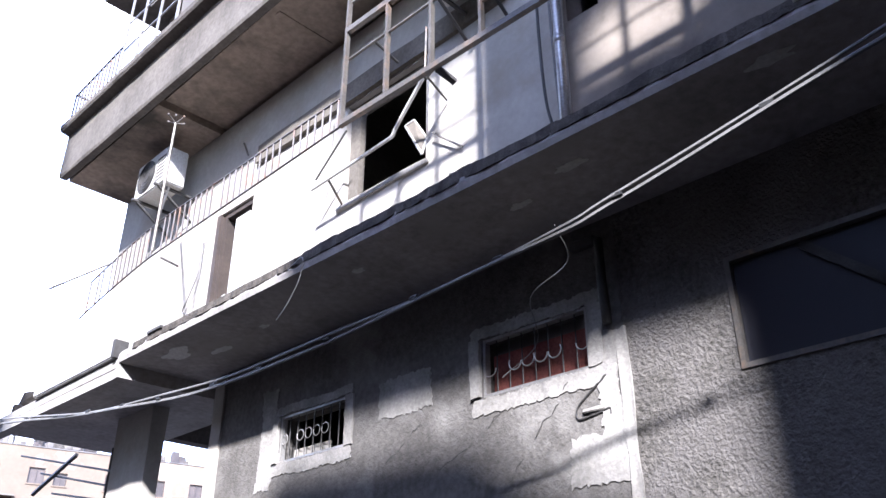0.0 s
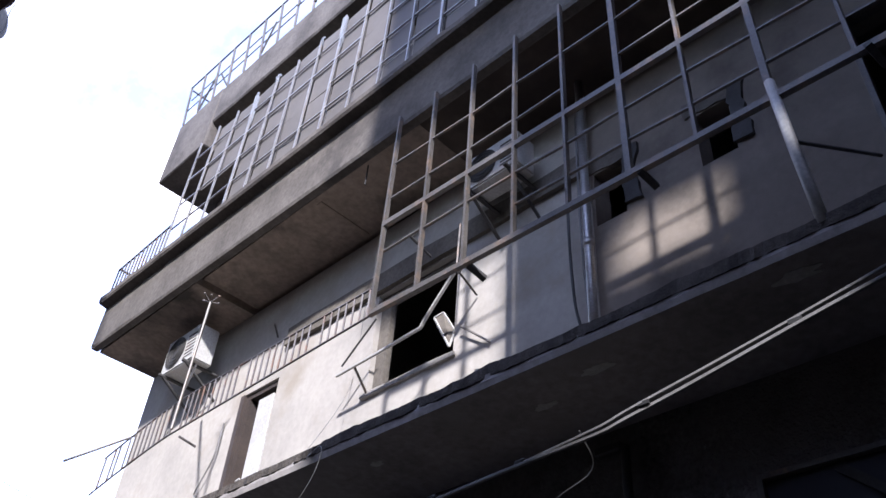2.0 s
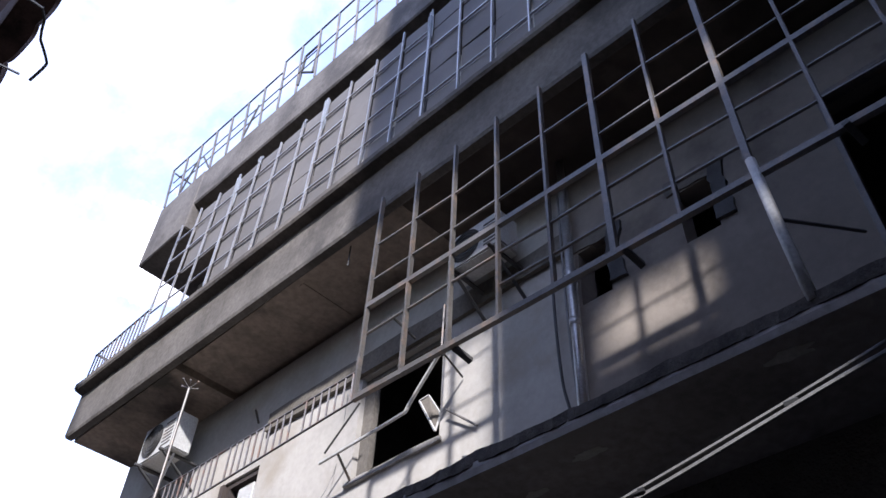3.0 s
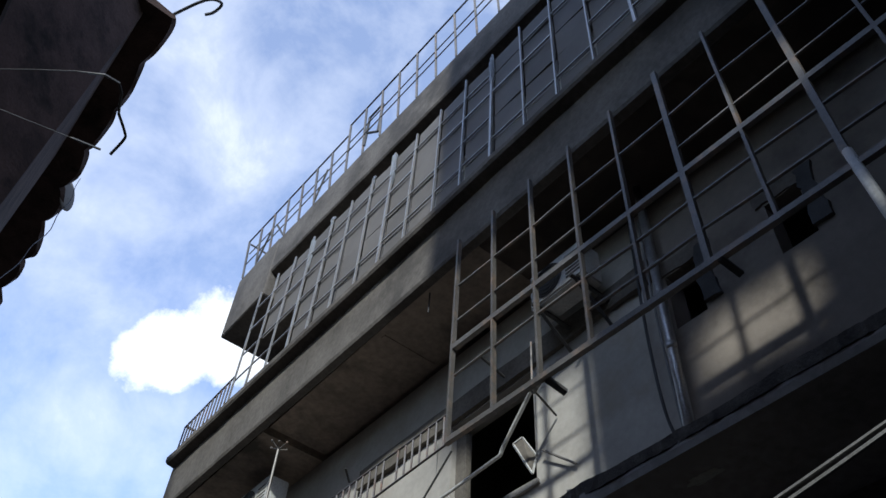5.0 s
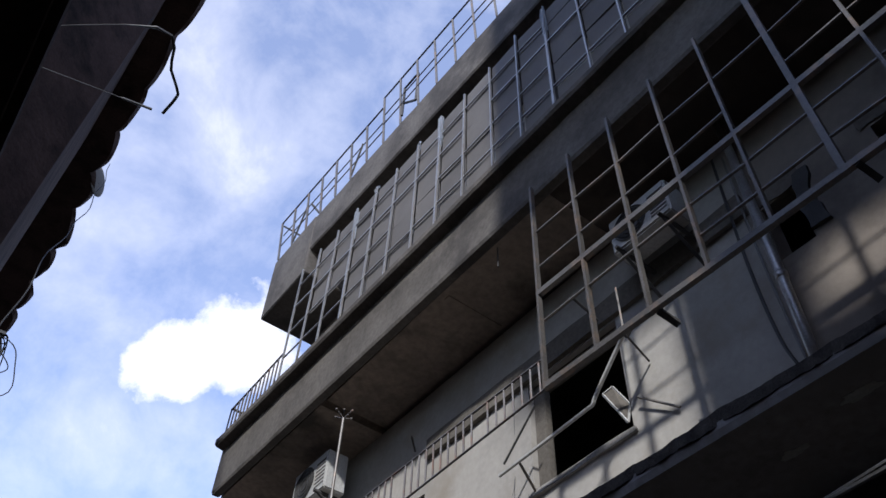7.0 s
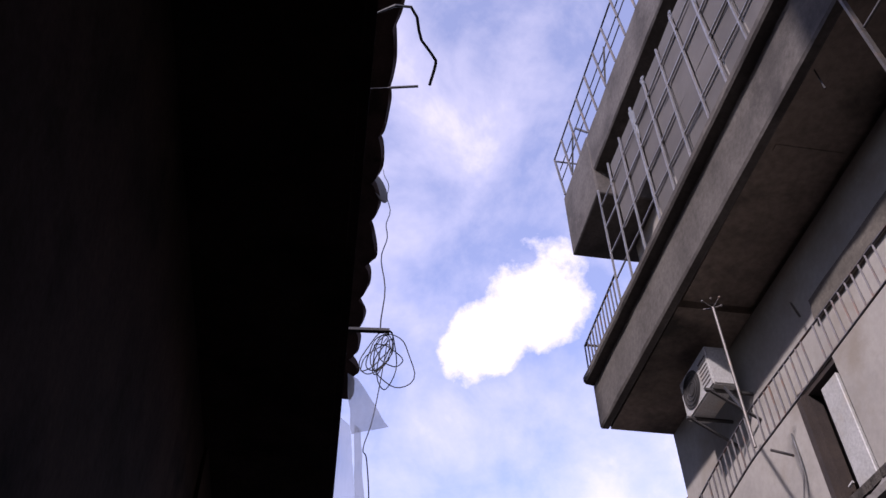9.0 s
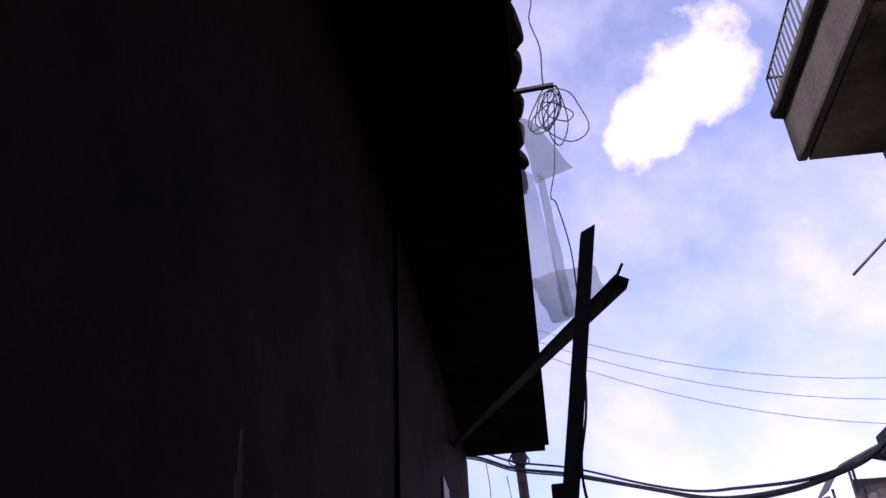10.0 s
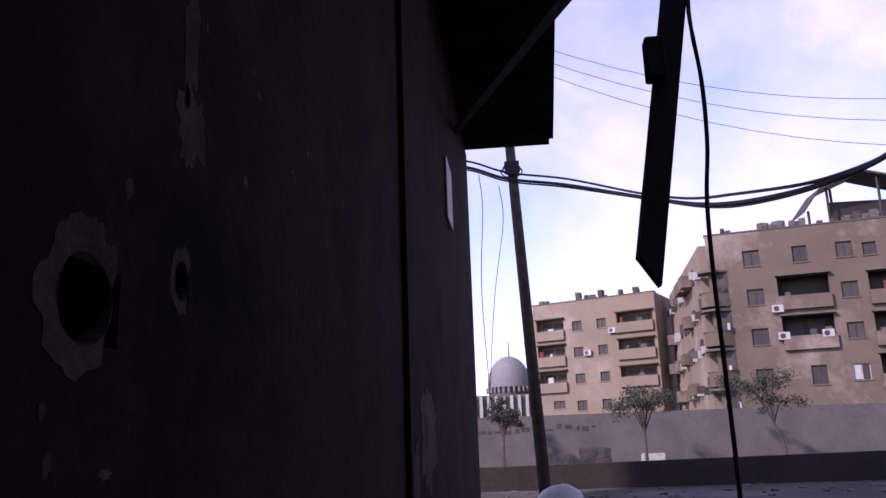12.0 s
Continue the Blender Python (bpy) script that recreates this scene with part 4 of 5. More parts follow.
def street_cables():
    main = [(3.30, -3.0, 4.65), (3.30, -1.0, 4.40), (3.30, 1.45, 4.05), (3.30, 2.72, 3.85), (3.30, 3.10, 3.795), (3.30, 4.27, 3.74), (3.30, 6.07, 3.70), (3.30, 8.2, 3.92), (3.28, 10.7, 4.29)]
    path = smooth_path(main, 10)
    for k, (dz, r) in enumerate(((0.0, 0.012), (0.045, 0.009))):
        pts = [p + Vector((0.012 * math.sin(p.y * 3 + k * 2), 0, dz * (0.75 + 0.5 * math.sin(p.y * 1.3)))) for p in path]
        whole("street_cable", tubebm(pts, r, 6), M_GREYCABLE, "grey service cable sagging along the facade", "cable", group="service cables")
    bm = bmesh.new()
    for i in range(12):
        y = 2.0 + 0.72 * i
        p = min(path, key=lambda q: abs(q.y - y))
        bar(bm, p + Vector((0, -0.03, 0.02)), p + Vector((0, 0.03, 0.02)), 0.034, 0.034, n=6)
    whole("cable_ties", bm, M_CABLE, "dark ties round the service cables", "cable tie", kind="stuff")
    whole("street_cable", tubebm(smooth_path([(3.30, 3.10, 3.85), (3.6, 3.25, 3.80), (4.1, 3.9, 3.95), (4.34, 4.05, 3.75), (4.33, 4.35, 3.58)], 6), 0.003, 5), M_GREYCABLE, "thin wire that droops before the grilled window", "cable")


street_cables()


def ac_unit(name, at, label, w=0.78, d=0.28, h=0.54, mat=None):
    """An outdoor unit whose fan side looks to -x; at: the middle of its foot."""
    x, y, z = at
    g = thing(name, at, label, "air conditioner", group="air conditioners")
    bm = boxbm(x - d / 2, x + d / 2, y - w / 2, y + w / 2, z, z + h)
    bmesh.ops.bevel(bm, geom=bm.edges[:], offset=0.015, segments=2, affect="EDGES")
    part("casing", bm, mat or M_WHITE, g)
    r = h * 0.42
    for rr in (0.35, 0.6, 0.82, 1.0):
        pts = [(x - d / 2 - 0.008, y + w * 0.14 + r * rr * math.cos(a), z + h / 2 + r * rr * math.sin(a)) for a in [2 * math.pi * k / 24 for k in range(25)]]
        part("fan_grille", tubebm(pts, 0.006, 4), M_DARKSTEEL, g)
    bm = bmesh.new()
    c = bm.verts.new((x - d / 2 - 0.003, y + w * 0.14, z + h / 2))
    ring = [bm.verts.new((x - d / 2 - 0.003, y + w * 0.14 + r * math.cos(2 * math.pi * k / 24), z + h / 2 + r * math.sin(2 * math.pi * k / 24))) for k in range(24)]
    for k in range(24):
        bm.faces.new((c, ring[k], ring[(k + 1) % 24]))
    part("fan_opening", bm, M_DARKSTEEL, g, "dark fan opening")
    for k in range(7):
        zz = z + h * (0.15 + 0.1 * k)
        part("vent_slat", boxbm(x - d / 2 - 0.006, x - d / 2 + 0.002, y - w * 0.46, y - w * 0.2, zz, zz + 0.015), M_GREYWALL, g)
    for s in (-1, 1):
        yy = y + s * w * 0.36
        part("bracket", barbm((x - d / 2 - 0.06, yy, z - 0.018), (XW, yy, z - 0.018), 0.03), M_DARKSTEEL, g)
        part("bracket", barbm((x - d / 2, yy, z - 0.03), (XW, yy, z - 0.34), 0.025), M_DARKSTEEL, g)
    return g


ac_unit("air_conditioner", (4.05, 4.38, 6.93), "dirty white outdoor air conditioner on brackets above the window", 0.62, 0.24, 0.40)
ac_unit("air_conditioner", (4.02, 9.42, 6.98), "white outdoor air conditioner under the balcony soffit", 0.74, 0.27, 0.50)


def antenna_pole():
    g = thing("antenna_pole", (XE, 7.88, 5.80), "thin pale pole with a small antenna head at the railing", "pole")
    part("pole", tubebm([(XE - 0.02, 7.88, 5.45), (XE - 0.02, 7.86, 6.94)], 0.014, 8), M_STEEL, g)
    for k in range(6):
        a = 2 * math.pi * k / 6
        part("prong", barbm((XE - 0.02, 7.86, 6.93), (XE - 0.02 + 0.09 * math.cos(a), 7.86 + 0.09 * math.sin(a), 6.97 + 0.03 * (k % 2)), 0.008), M_STEEL, g)
        bm = bmesh.new()
        bmesh.ops.create_icosphere(bm, subdivisions=1, radius=0.014, matrix=Matrix.Translation((XE - 0.02 + 0.09 * math.cos(a), 7.86 + 0.09 * math.sin(a), 6.97 + 0.03 * (k % 2))))
        part("prong_tip", bm, M_STEEL, g)
    part("arm", barbm((XE - 0.02, 7.88, 5.82), (XE + 0.5, 8.9, 6.82), 0.022), M_DARKSTEEL, g)
    whole("ceiling_hook", barbm((3.62, 5.75, 7.5), (3.62, 5.75, 7.77), 0.012), M_DARKSTEEL, "small dark hook hanging from the soffit", "hook")


antenna_pole()


def slab_end_things():
    g = thing("light_box", (XE, 9.3, 4.52), "long white light box on the canopy edge", "light box")
    bm = bmesh.new()
    box(bm, SX - 0.03, SX + 0.09, 8.45, 10.3, 4.525, 4.68)
    bmesh.ops.bevel(bm, geom=bm.edges[:], offset=0.012, segments=2, affect="EDGES")
    part("casing", bm, M_WHITE, g)
    part("end_cap", boxbm(SX - 0.04, SX + 0.10, 8.40, 8.447, 4.52, 4.70), M_DARKSTEEL, g, "dark end cap")
    whole("tilted_board", boxbm(XE + 0.03, XE + 0.2, 7.55, 7.8, 4.585, 4.61), M_DARKSTEEL, "dark scrap of board on the slab edge", "scrap")
    # piers of the open ground floor beyond
    for k, (a, b) in enumerate(((7.883, 8.05), (9.3, 10.1))):
        bm = boxbm(XW - 0.02, XW + (0.4 if k == 0 else 0.16), a, b, 0.1, 4.427)
        bmesh.ops.subdivide_edges(bm, edges=bm.edges[:], cuts=8, use_grid_fill=True)
        roughen(bm, 0.03, 3.0)
        whole("pier", bm, M_PLASTER, "chipped pale rendered pier of the open ground floor", "pier", group="ground floor piers")
    # torn metal laths under the canopy end
    g = thing("torn_canopy", (5.0, 13.0, 4.4), "torn canopy of rusty laths and sheet beyond the house", "canopy")
    for a, b in (((4.9, 14.6, 4.85), (4.9, 11.2, 4.09)), ((4.92, 13.7, 4.45), (4.92, 11.3, 3.93)), ((4.94, 13.2, 4.1), (4.94, 11.3, 3.75)), ((4.9, 12.9, 3.8), (4.9, 11.2, 3.5))):
        part("lath", barbm(a, b, 0.022), M_DARKSTEEL, g)
    part("strut", barbm((4.9, 13.8, 4.16), (4.9, 12.5, 4.52), 0.045), M_DARKSTEEL, g)
    part("prop", barbm((4.92, 11.45, 0.2), (4.92, 11.4, 4.5), 0.04), M_DARKSTEEL, g)
    bm = bmesh.new()
    outline = ((3.58, 4.523), (3.60, 4.72), (3.68, 4.76), (3.72, 4.92), (3.86, 4.95), (3.95, 5.12), (4.12, 5.2), (4.3, 5.45), (4.6, 5.5), (4.62, 4.523))
    front = [bm.verts.new((x, 11.42 + 0.06 * math.sin(x * 19), z)) for x, z in outline]
    back = [bm.verts.new((v.co.x, v.co.y + 0.05, v.co.z)) for v in front]
    bm.faces.new(front)
    bm.faces.new(back[::-1])
    for k in range(len(front)):
        n = (k + 1) % len(front)
        bm.faces.new((front[k], back[k], back[n], front[n]))
    part("sheet", bm, M_STUMP, g, "jagged dark torn sheet")


slab_end_things()

# ---- the dark building on the other side ----
LX = -0.74


def left_building():
    bm = bmesh.new()
    holes = [(4.334, 4.459, 1.796, 1.881), (4.609, 4.655, 1.883, 1.933)]
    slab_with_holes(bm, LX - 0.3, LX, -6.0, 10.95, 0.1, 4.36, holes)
    whole("wall_left", bm, M_LEFT, "near-black rendered wall scarred by impacts", "wall", kind="structure")
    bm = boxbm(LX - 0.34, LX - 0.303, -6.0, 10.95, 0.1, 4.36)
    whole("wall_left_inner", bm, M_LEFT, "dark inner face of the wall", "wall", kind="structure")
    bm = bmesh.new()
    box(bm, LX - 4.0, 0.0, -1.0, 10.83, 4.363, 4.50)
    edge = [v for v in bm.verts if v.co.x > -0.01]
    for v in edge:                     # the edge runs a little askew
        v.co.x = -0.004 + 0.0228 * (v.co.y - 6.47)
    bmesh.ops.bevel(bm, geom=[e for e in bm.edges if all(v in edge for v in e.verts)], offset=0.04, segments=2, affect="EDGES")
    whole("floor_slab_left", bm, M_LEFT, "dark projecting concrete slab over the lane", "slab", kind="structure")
    # upper storeys, set above the slab and beyond
    def block(bm, plan, z0, z1):
        lo = [bm.verts.new((x, y, z0)) for x, y in plan]
        hi = [bm.verts.new((x, y, z1)) for x, y in plan]
        bm.faces.new(lo[::-1])
        bm.faces.new(hi)
        for i in range(len(plan)):
            k = (i + 1) % len(plan)
            bm.faces.new((lo[i], lo[k], hi[k], hi[i]))

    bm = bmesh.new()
    # slanted end follows the sun's direction, a shape chosen to keep it unlit
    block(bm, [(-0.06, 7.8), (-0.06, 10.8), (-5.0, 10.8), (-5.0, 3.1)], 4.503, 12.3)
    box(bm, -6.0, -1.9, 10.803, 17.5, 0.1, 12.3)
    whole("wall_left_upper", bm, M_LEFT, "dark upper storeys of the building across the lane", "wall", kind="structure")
    # added out of view: steps, gap and plate cut the sun patches on the house
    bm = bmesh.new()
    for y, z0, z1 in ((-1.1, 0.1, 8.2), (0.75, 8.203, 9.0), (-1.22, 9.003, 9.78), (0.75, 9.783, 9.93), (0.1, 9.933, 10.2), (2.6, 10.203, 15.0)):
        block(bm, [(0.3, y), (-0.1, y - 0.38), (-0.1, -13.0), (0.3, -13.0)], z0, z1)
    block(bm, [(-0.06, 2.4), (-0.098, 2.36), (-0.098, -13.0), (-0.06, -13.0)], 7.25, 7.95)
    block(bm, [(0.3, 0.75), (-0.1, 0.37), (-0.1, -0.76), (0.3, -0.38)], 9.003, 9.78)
    whole("wall_left_near", bm, M_LEFT, "unseen stepped blocks added to shape the sunlight on the house", "wall", kind="structure")
    # added unseen mass; its sloped top draws the shade line on the ground floor
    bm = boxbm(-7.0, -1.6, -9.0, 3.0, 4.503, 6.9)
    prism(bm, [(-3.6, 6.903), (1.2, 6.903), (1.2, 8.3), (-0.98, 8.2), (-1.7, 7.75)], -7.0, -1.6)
    whole("wall_left_back", bm, M_LEFT, "unseen mass added to hold off low sky and shade the ground floor", "wall", kind="structure")
    # added behind the camera to keep sky light out of the lane
    bm = bmesh.new()
    box(bm, 0.32, 4.34, -3.6, -3.3, 0.1, 12.5)
    whole("wall_lane_end", bm, M_CONCRETE, "unseen plain wall added behind the lane to cut sky light", "wall", kind="structure")
    # eave with scalloped sheet edge
    bm = bmesh.new()
    n = 220
    rows = []
    for i in range(n + 1):
        y = 7.6 + 10.0 * i / n
        s = 1.7 * abs(math.sin(y * 3.3 + 1.5 * noise.noise(Vector((y * 0.8, 0, 5))))) ** 0.6 * 0.10 + noise.noise(Vector((y * 1.1, 3, 1))) * 0.10
        x = 0.30 + s * (0.4 + 0.6 * min(1, max(0, (y - 10.5) / 2)))
        zz = 12.35 + 0.05 * math.sin(y * 9)
        rows.append([bm.verts.new(p) for p in ((-1.2, y, 12.31), (x - 0.05, y, 12.28), (x, y, zz), (x - 0.03, y, zz + 0.06), (-1.2, y, 12.7))])
    for a, b in zip(rows, rows[1:]):
        for k in range(5):
            bm.faces.new((a[k], a[(k + 1) % 5], b[(k + 1) % 5], b[k]))
    bm.faces.new(rows[0])
    bm.faces.new(rows[-1][::-1])
    whole("roof_eave_left", bm, M_LEFT, "dark eave with a scalloped ragged sheet edge", "eave", kind="structure")


left_building()


def left_wall_scars():
    def scar(y, z, ry, rz, seed, inner=0.0, label="pale plaster scar round an impact hole", out_by=0.0):
        bm = bmesh.new()
        n = 64
        out, inn = [], []
        for k in range(n):
            a = 2 * math.pi * k / n
            w = 1 + 0.45 * noise.noise(Vector((math.cos(a) * 1.3, math.sin(a) * 1.3, seed))) + 0.35 * noise.noise(Vector((math.cos(a) * 4, math.sin(a) * 4, seed + 3))) + 0.2 * noise.noise(Vector((math.cos(a) * 11, math.sin(a) * 11, seed + 5)))
            turn = abs((a + 0.15 + math.pi) % (2 * math.pi) - math.pi)
            gap = min(1.0, max(0.03, (turn - 0.55) / 0.5)) if inner else 1.0
            ro = inner + (1 - inner) * w * gap if inner else w
            out.append((y + ry * ro * math.cos(a), z + rz * ro * math.sin(a)))
            inn.append((y + ry * inner * (0.9 + 0.1 * w) * math.cos(a), z + rz * inner * (0.9 + 0.1 * w) * math.sin(a)))
        if not inner:
            prism(bm, out, LX + out_by - 0.002, LX + out_by + 0.0008)
        else:
            vo = [bm.verts.new((LX + 0.0008, *p)) for p in out]
            vi = [bm.verts.new((LX + 0.0006, *p)) for p in inn]
            vd = [bm.verts.new((LX - 0.05, *p)) for p in inn]
            vb = [bm.verts.new((LX - 0.004, *p)) for p in out]
            for k in range(n):
                j = (k + 1) % n
                bm.faces.new((vo[k], vo[j], vi[j], vi[k]))
                bm.faces.new((vo[k], vb[k], vb[j], vo[j]))
                bm.faces.new((vi[k], vi[j], vd[j], vd[k]))
        whole("trim_scar", bm, M_LEFTPATCH, label, "plaster scar", kind="structure")

    scar(4.384, 1.841, 0.095, 0.082, 2.0, 0.6)
    scar(4.627, 1.908, 0.04, 0.045, 5.0, 0.6)
    scar(4.643, 2.138, 0.05, 0.06, 7.0, label="pale streak of bare plaster")
    scar(4.627, 2.278, 0.024, 0.13, 9.0, label="pale streak of bare plaster")
    rnd = random.Random(8)
    for k in range(18):
        y = rnd.uniform(4.3, 6.0)
        scar(y, 1.675 + (y - 3.56) * rnd.uniform(-0.22, 0.6), rnd.uniform(0.004, 0.014), rnd.uniform(0.004, 0.014), k * 1.7, label="small pale chip in the wall")
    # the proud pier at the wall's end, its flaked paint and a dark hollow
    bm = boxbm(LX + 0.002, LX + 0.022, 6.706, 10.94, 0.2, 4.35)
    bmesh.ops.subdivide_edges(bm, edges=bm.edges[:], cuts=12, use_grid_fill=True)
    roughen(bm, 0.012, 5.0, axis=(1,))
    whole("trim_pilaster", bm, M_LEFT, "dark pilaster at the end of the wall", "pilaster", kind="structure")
    scar(7.251, 1.741, 0.26, 0.22, 12.0, label="pale flaked strip of plaster", out_by=0.024)
    scar(6.823, 1.539, 0.09, 0.18, 13.0, label="pale flaked strip of plaster", out_by=0.024)
    bm = boxbm(LX + 0.0225, LX + 0.04, 8.471, 8.831, 3.067, 3.467)
    bmesh.ops.bevel(bm, geom=bm.edges[:], offset=0.004, segments=1, affect="EDGES")
    whole("wall_plate", bm, M_WHITE, "small white plate fixed to the wall", "plate")


left_wall_scars()


def awning_frame():
    g = thing("awning_frame", (-0.73, 9.64, 4.07), "broken dark steel awning struts, one hanging crosswise", "awning frame")
    top, bot = Vector((0.105, 4.85, 2.99)), Vector((-0.096, 4.77, 1.915))
    bm = barbm(bot, top, 0.037, 0.028, up=(0, 1, 0.3))
    for v in bm.verts:                 # slanting cuts at both ends
        if (v.co - top).length < 0.05:
            v.co += (top - bot).normalized() * (v.co.x - top.x) * 0.9
        if (v.co - bot).length < 0.05:
            v.co -= (top - bot).normalized() * (v.co.x - bot.x) * 1.1
    part("strut", bm, M_DARKSTEEL, g)
    part("strut", barbm((-0.73, 9.64, 4.07), (0.178, 4.9, 2.852), 0.04, 0.03), M_DARKSTEEL, g)
    bm = boxbm(-0.072, -0.042, 4.755, 4.785, 2.213, 2.282)
    bmesh.ops.bevel(bm, geom=bm.edges[:], offset=0.003, segments=1, affect="EDGES")
    part("plate", bm, M_DARKSTEEL, g)
    part("rod", barbm((0.12, 4.88, 2.77), (0.185, 4.87, 2.89), 0.006), M_DARKSTEEL, g)


awning_frame()


def sheet(corners, seed, mat, label, n=9, amp=0.04):
    """A thin wavy sheet between four corners."""
    bm = bmesh.new()
    a, b, c, d = [Vector(p) for p in corners]
    grid = []
    for i in range(n + 1):
        row = []
        for k in range(n + 1):
            u, v = i / n, k / n
            p = a.lerp(b, u).lerp(d.lerp(c, u), v)
            p += Vector((noise.noise(p * 6 + Vector((seed, 0, 0))) * amp * 0.5, noise.noise(p * 5 + Vector((0, seed, 0))) * amp * 1.6, noise.noise(p * 7 + Vector((0, 0, seed))) * amp * 0.5))
            row.append(bm.verts.new(p))
        grid.append(row)
    for i in range(n):
        for k in range(n):
            bm.faces.new((grid[i][k], grid[i + 1][k], grid[i + 1][k + 1], grid[i][k + 1]))
    return whole("torn_sheet", bm, mat, label, "sheet", group="torn sheets", smooth=True)


sheet([(0.0, 6.08, 4.50), (0.06, 6.06, 4.45), (0.26, 6.42, 4.40), (0.07, 6.56, 4.42)], 1.0, M_CLOTH, "small pale torn sheet poking past the slab edge", amp=0.02)
sheet([(-0.02, 6.48, 4.50), (0.05, 6.50, 4.44), (0.27, 8.18, 4.41), (0.02, 8.72, 4.50)], 3.0, M_SHEET, "thin pale film lying out over the slab edge", n=14, amp=0.02)
sheet([(0.075, 6.52, 4.46), (0.115, 6.56, 4.45), (0.315, 8.16, 4.40), (0.22, 8.12, 4.42)], 5.0, M_CLOTH, "long grey torn strip of film along the slab edge", n=12, amp=0.02)
sheet([(0.0, 7.72, 4.50), (0.40, 7.45, 4.40), (0.50, 7.72, 4.38), (0.17, 8.25, 4.42)], 7.0, M_CLOTH, "grey cloth caught behind the crossed struts", n=16, amp=0.05)


def left_wires():
    drop = smooth_path([(0.28, 7.37, 5.75), (0.277, 7.0, 5.455), (0.20, 6.75, 4.7), (0.142, 6.6, 4.368), (0.158, 6.5, 4.24), (0.165, 6.2, 3.834), (0.138, 5.8, 3.418), (0.05, 4.95, 2.588), (0.0, 4.76, 2.32), (0.005, 4.75, 2.20), (0.003, 4.75, 2.1), (-0.006, 4.75, 2.02), (-0.009, 4.75, 1.93), (-0.008, 4.75, 1.77), (-0.007, 4.75, 1.6), (-0.01, 4.75, 1.1)], 6)
    whole("loose_cable", tubebm(drop, 0.0034, 6), M_CABLE, "thin black cable dangling from a coil", "cable")
    rnd = random.Random(4)
    coil = thing("cable_coil", (0.28, 7.37, 5.86), "tangled coil of thin black cable hanging from a bracket", "cable coil")
    for k in range(8):
        r1 = (0.24, 0.22, 0.25, 0.19, 0.23, 0.17, 0.21, 0.13)[k]
        r2 = (0.05, 0.09, 0.07, 0.12, 0.16, 0.06, 0.10, 0.11)[k]
        tilt = (0.25, 0.45, 0.1, 0.5, -0.35, 0.35, 0.6, -0.2)[k]
        pts = []
        for i in range(27):
            a = 2 * math.pi * i / 25 + math.pi / 2
            u, v = r2 * math.cos(a) * (1 + 0.15 * math.sin(3 * a + k)), r1 * (math.sin(a) - 1.0)
            pts.append((0.30 + (k % 3) * 0.015 + u * math.cos(tilt) + v * math.sin(tilt) * 0.6, 7.37 + 0.06 * math.sin(a + k) + 0.02 * k, 5.87 + v * math.cos(tilt) + u * math.sin(tilt) * 0.5))
        part("loop", tubebm(pts, 0.0045, 5), M_CABLE, coil)
    whole("coil_bracket", barbm((-0.08, 7.40, 5.86), (0.32, 7.36, 5.86), 0.03), M_DARKSTEEL, "short dark bracket that holds the coil", "bracket")
    wire = smooth_path([(0.27, 7.37, 5.85), (0.30, 8.3, 7.6), (0.42, 9.6, 9.6), (0.45, 10.9, 11.8), (0.4, 11.6, 12.9)], 8)
    wire = [p + Vector((0.02 * math.sin(p.z * 4), 0, 0)) for p in wire]
    whole("loose_cable", tubebm(wire, 0.006, 5), M_CABLE, "thin wire running up to the eave", "cable")
    # dish and hooks at the eave
    g = thing("satellite_dish", (0.40, 11.7, 12.6), "small grey satellite dish at the eave", "satellite dish")
    bm = bmesh.new()
    rings = []
    for i in range(5):
        r = 0.26 * i / 4
        rings.append([bm.verts.new((0.42 - 0.5 * r * r + r * math.cos(2 * math.pi * k / 20) * 0.6, 11.7 + r * math.cos(2 * math.pi * k / 20) * 0.8, 12.5 + r * math.sin(2 * math.pi * k / 20))) for k in range(20)])
    for a, b in zip(rings, rings[1:]):
        for k in range(20):
            bm.faces.new((a[k], a[(k + 1) % 20], b[(k + 1) % 20], b[k]))
    bmesh.ops.remove_doubles(bm, verts=bm.verts[:], dist=0.001)
    bmesh.ops.solidify(bm, geom=bm.faces[:], thickness=0.01)
    part("reflector", bm, M_GREYWALL, g, smooth=True)
    part("arm", barbm((0.3, 11.7, 12.36), (0.42, 11.7, 12.45), 0.03), M_DARKSTEEL, g)
    g = thing("pole_hook", (-1.0, 6.9, 8.3), "bent dark pole with a hooked end sticking out from the wall", "pole")
    part("pole", tubebm(smooth_path([(-1.02, 6.9, 8.3), (0.117, 5.97, 8.24), (0.38, 6.27, 8.25), (0.51, 6.42, 8.25), (0.535, 6.47, 8.22), (0.508, 6.65, 8.15)], 4), [0.004] * 4 + [0.014] * 17, 6), M_CABLE, g)
    whole("wall_bracket", tubebm([(-0.92, 7.0, 8.2), (0.14, 6.785, 8.224), (0.17, 6.78, 8.225), (0.416, 6.73, 8.23)], [0.004, 0.004, 0.013, 0.013], 6), M_CABLE, "thin dark bracket sticking out of the wall", "bracket")
    g = thing("eave_hook", (0.28, 7.7, 12.4), "small bent dark hook at the eave", "hook")
    part("arm", tubebm(smooth_path([(0.20, 7.75, 12.4), (0.5, 7.2, 12.5), (0.70, 7.15, 12.6), (0.68, 7.32, 12.58), (0.60, 7.42, 12.55)], 4), 0.022, 6), M_DARKSTEEL, g)


left_wires()


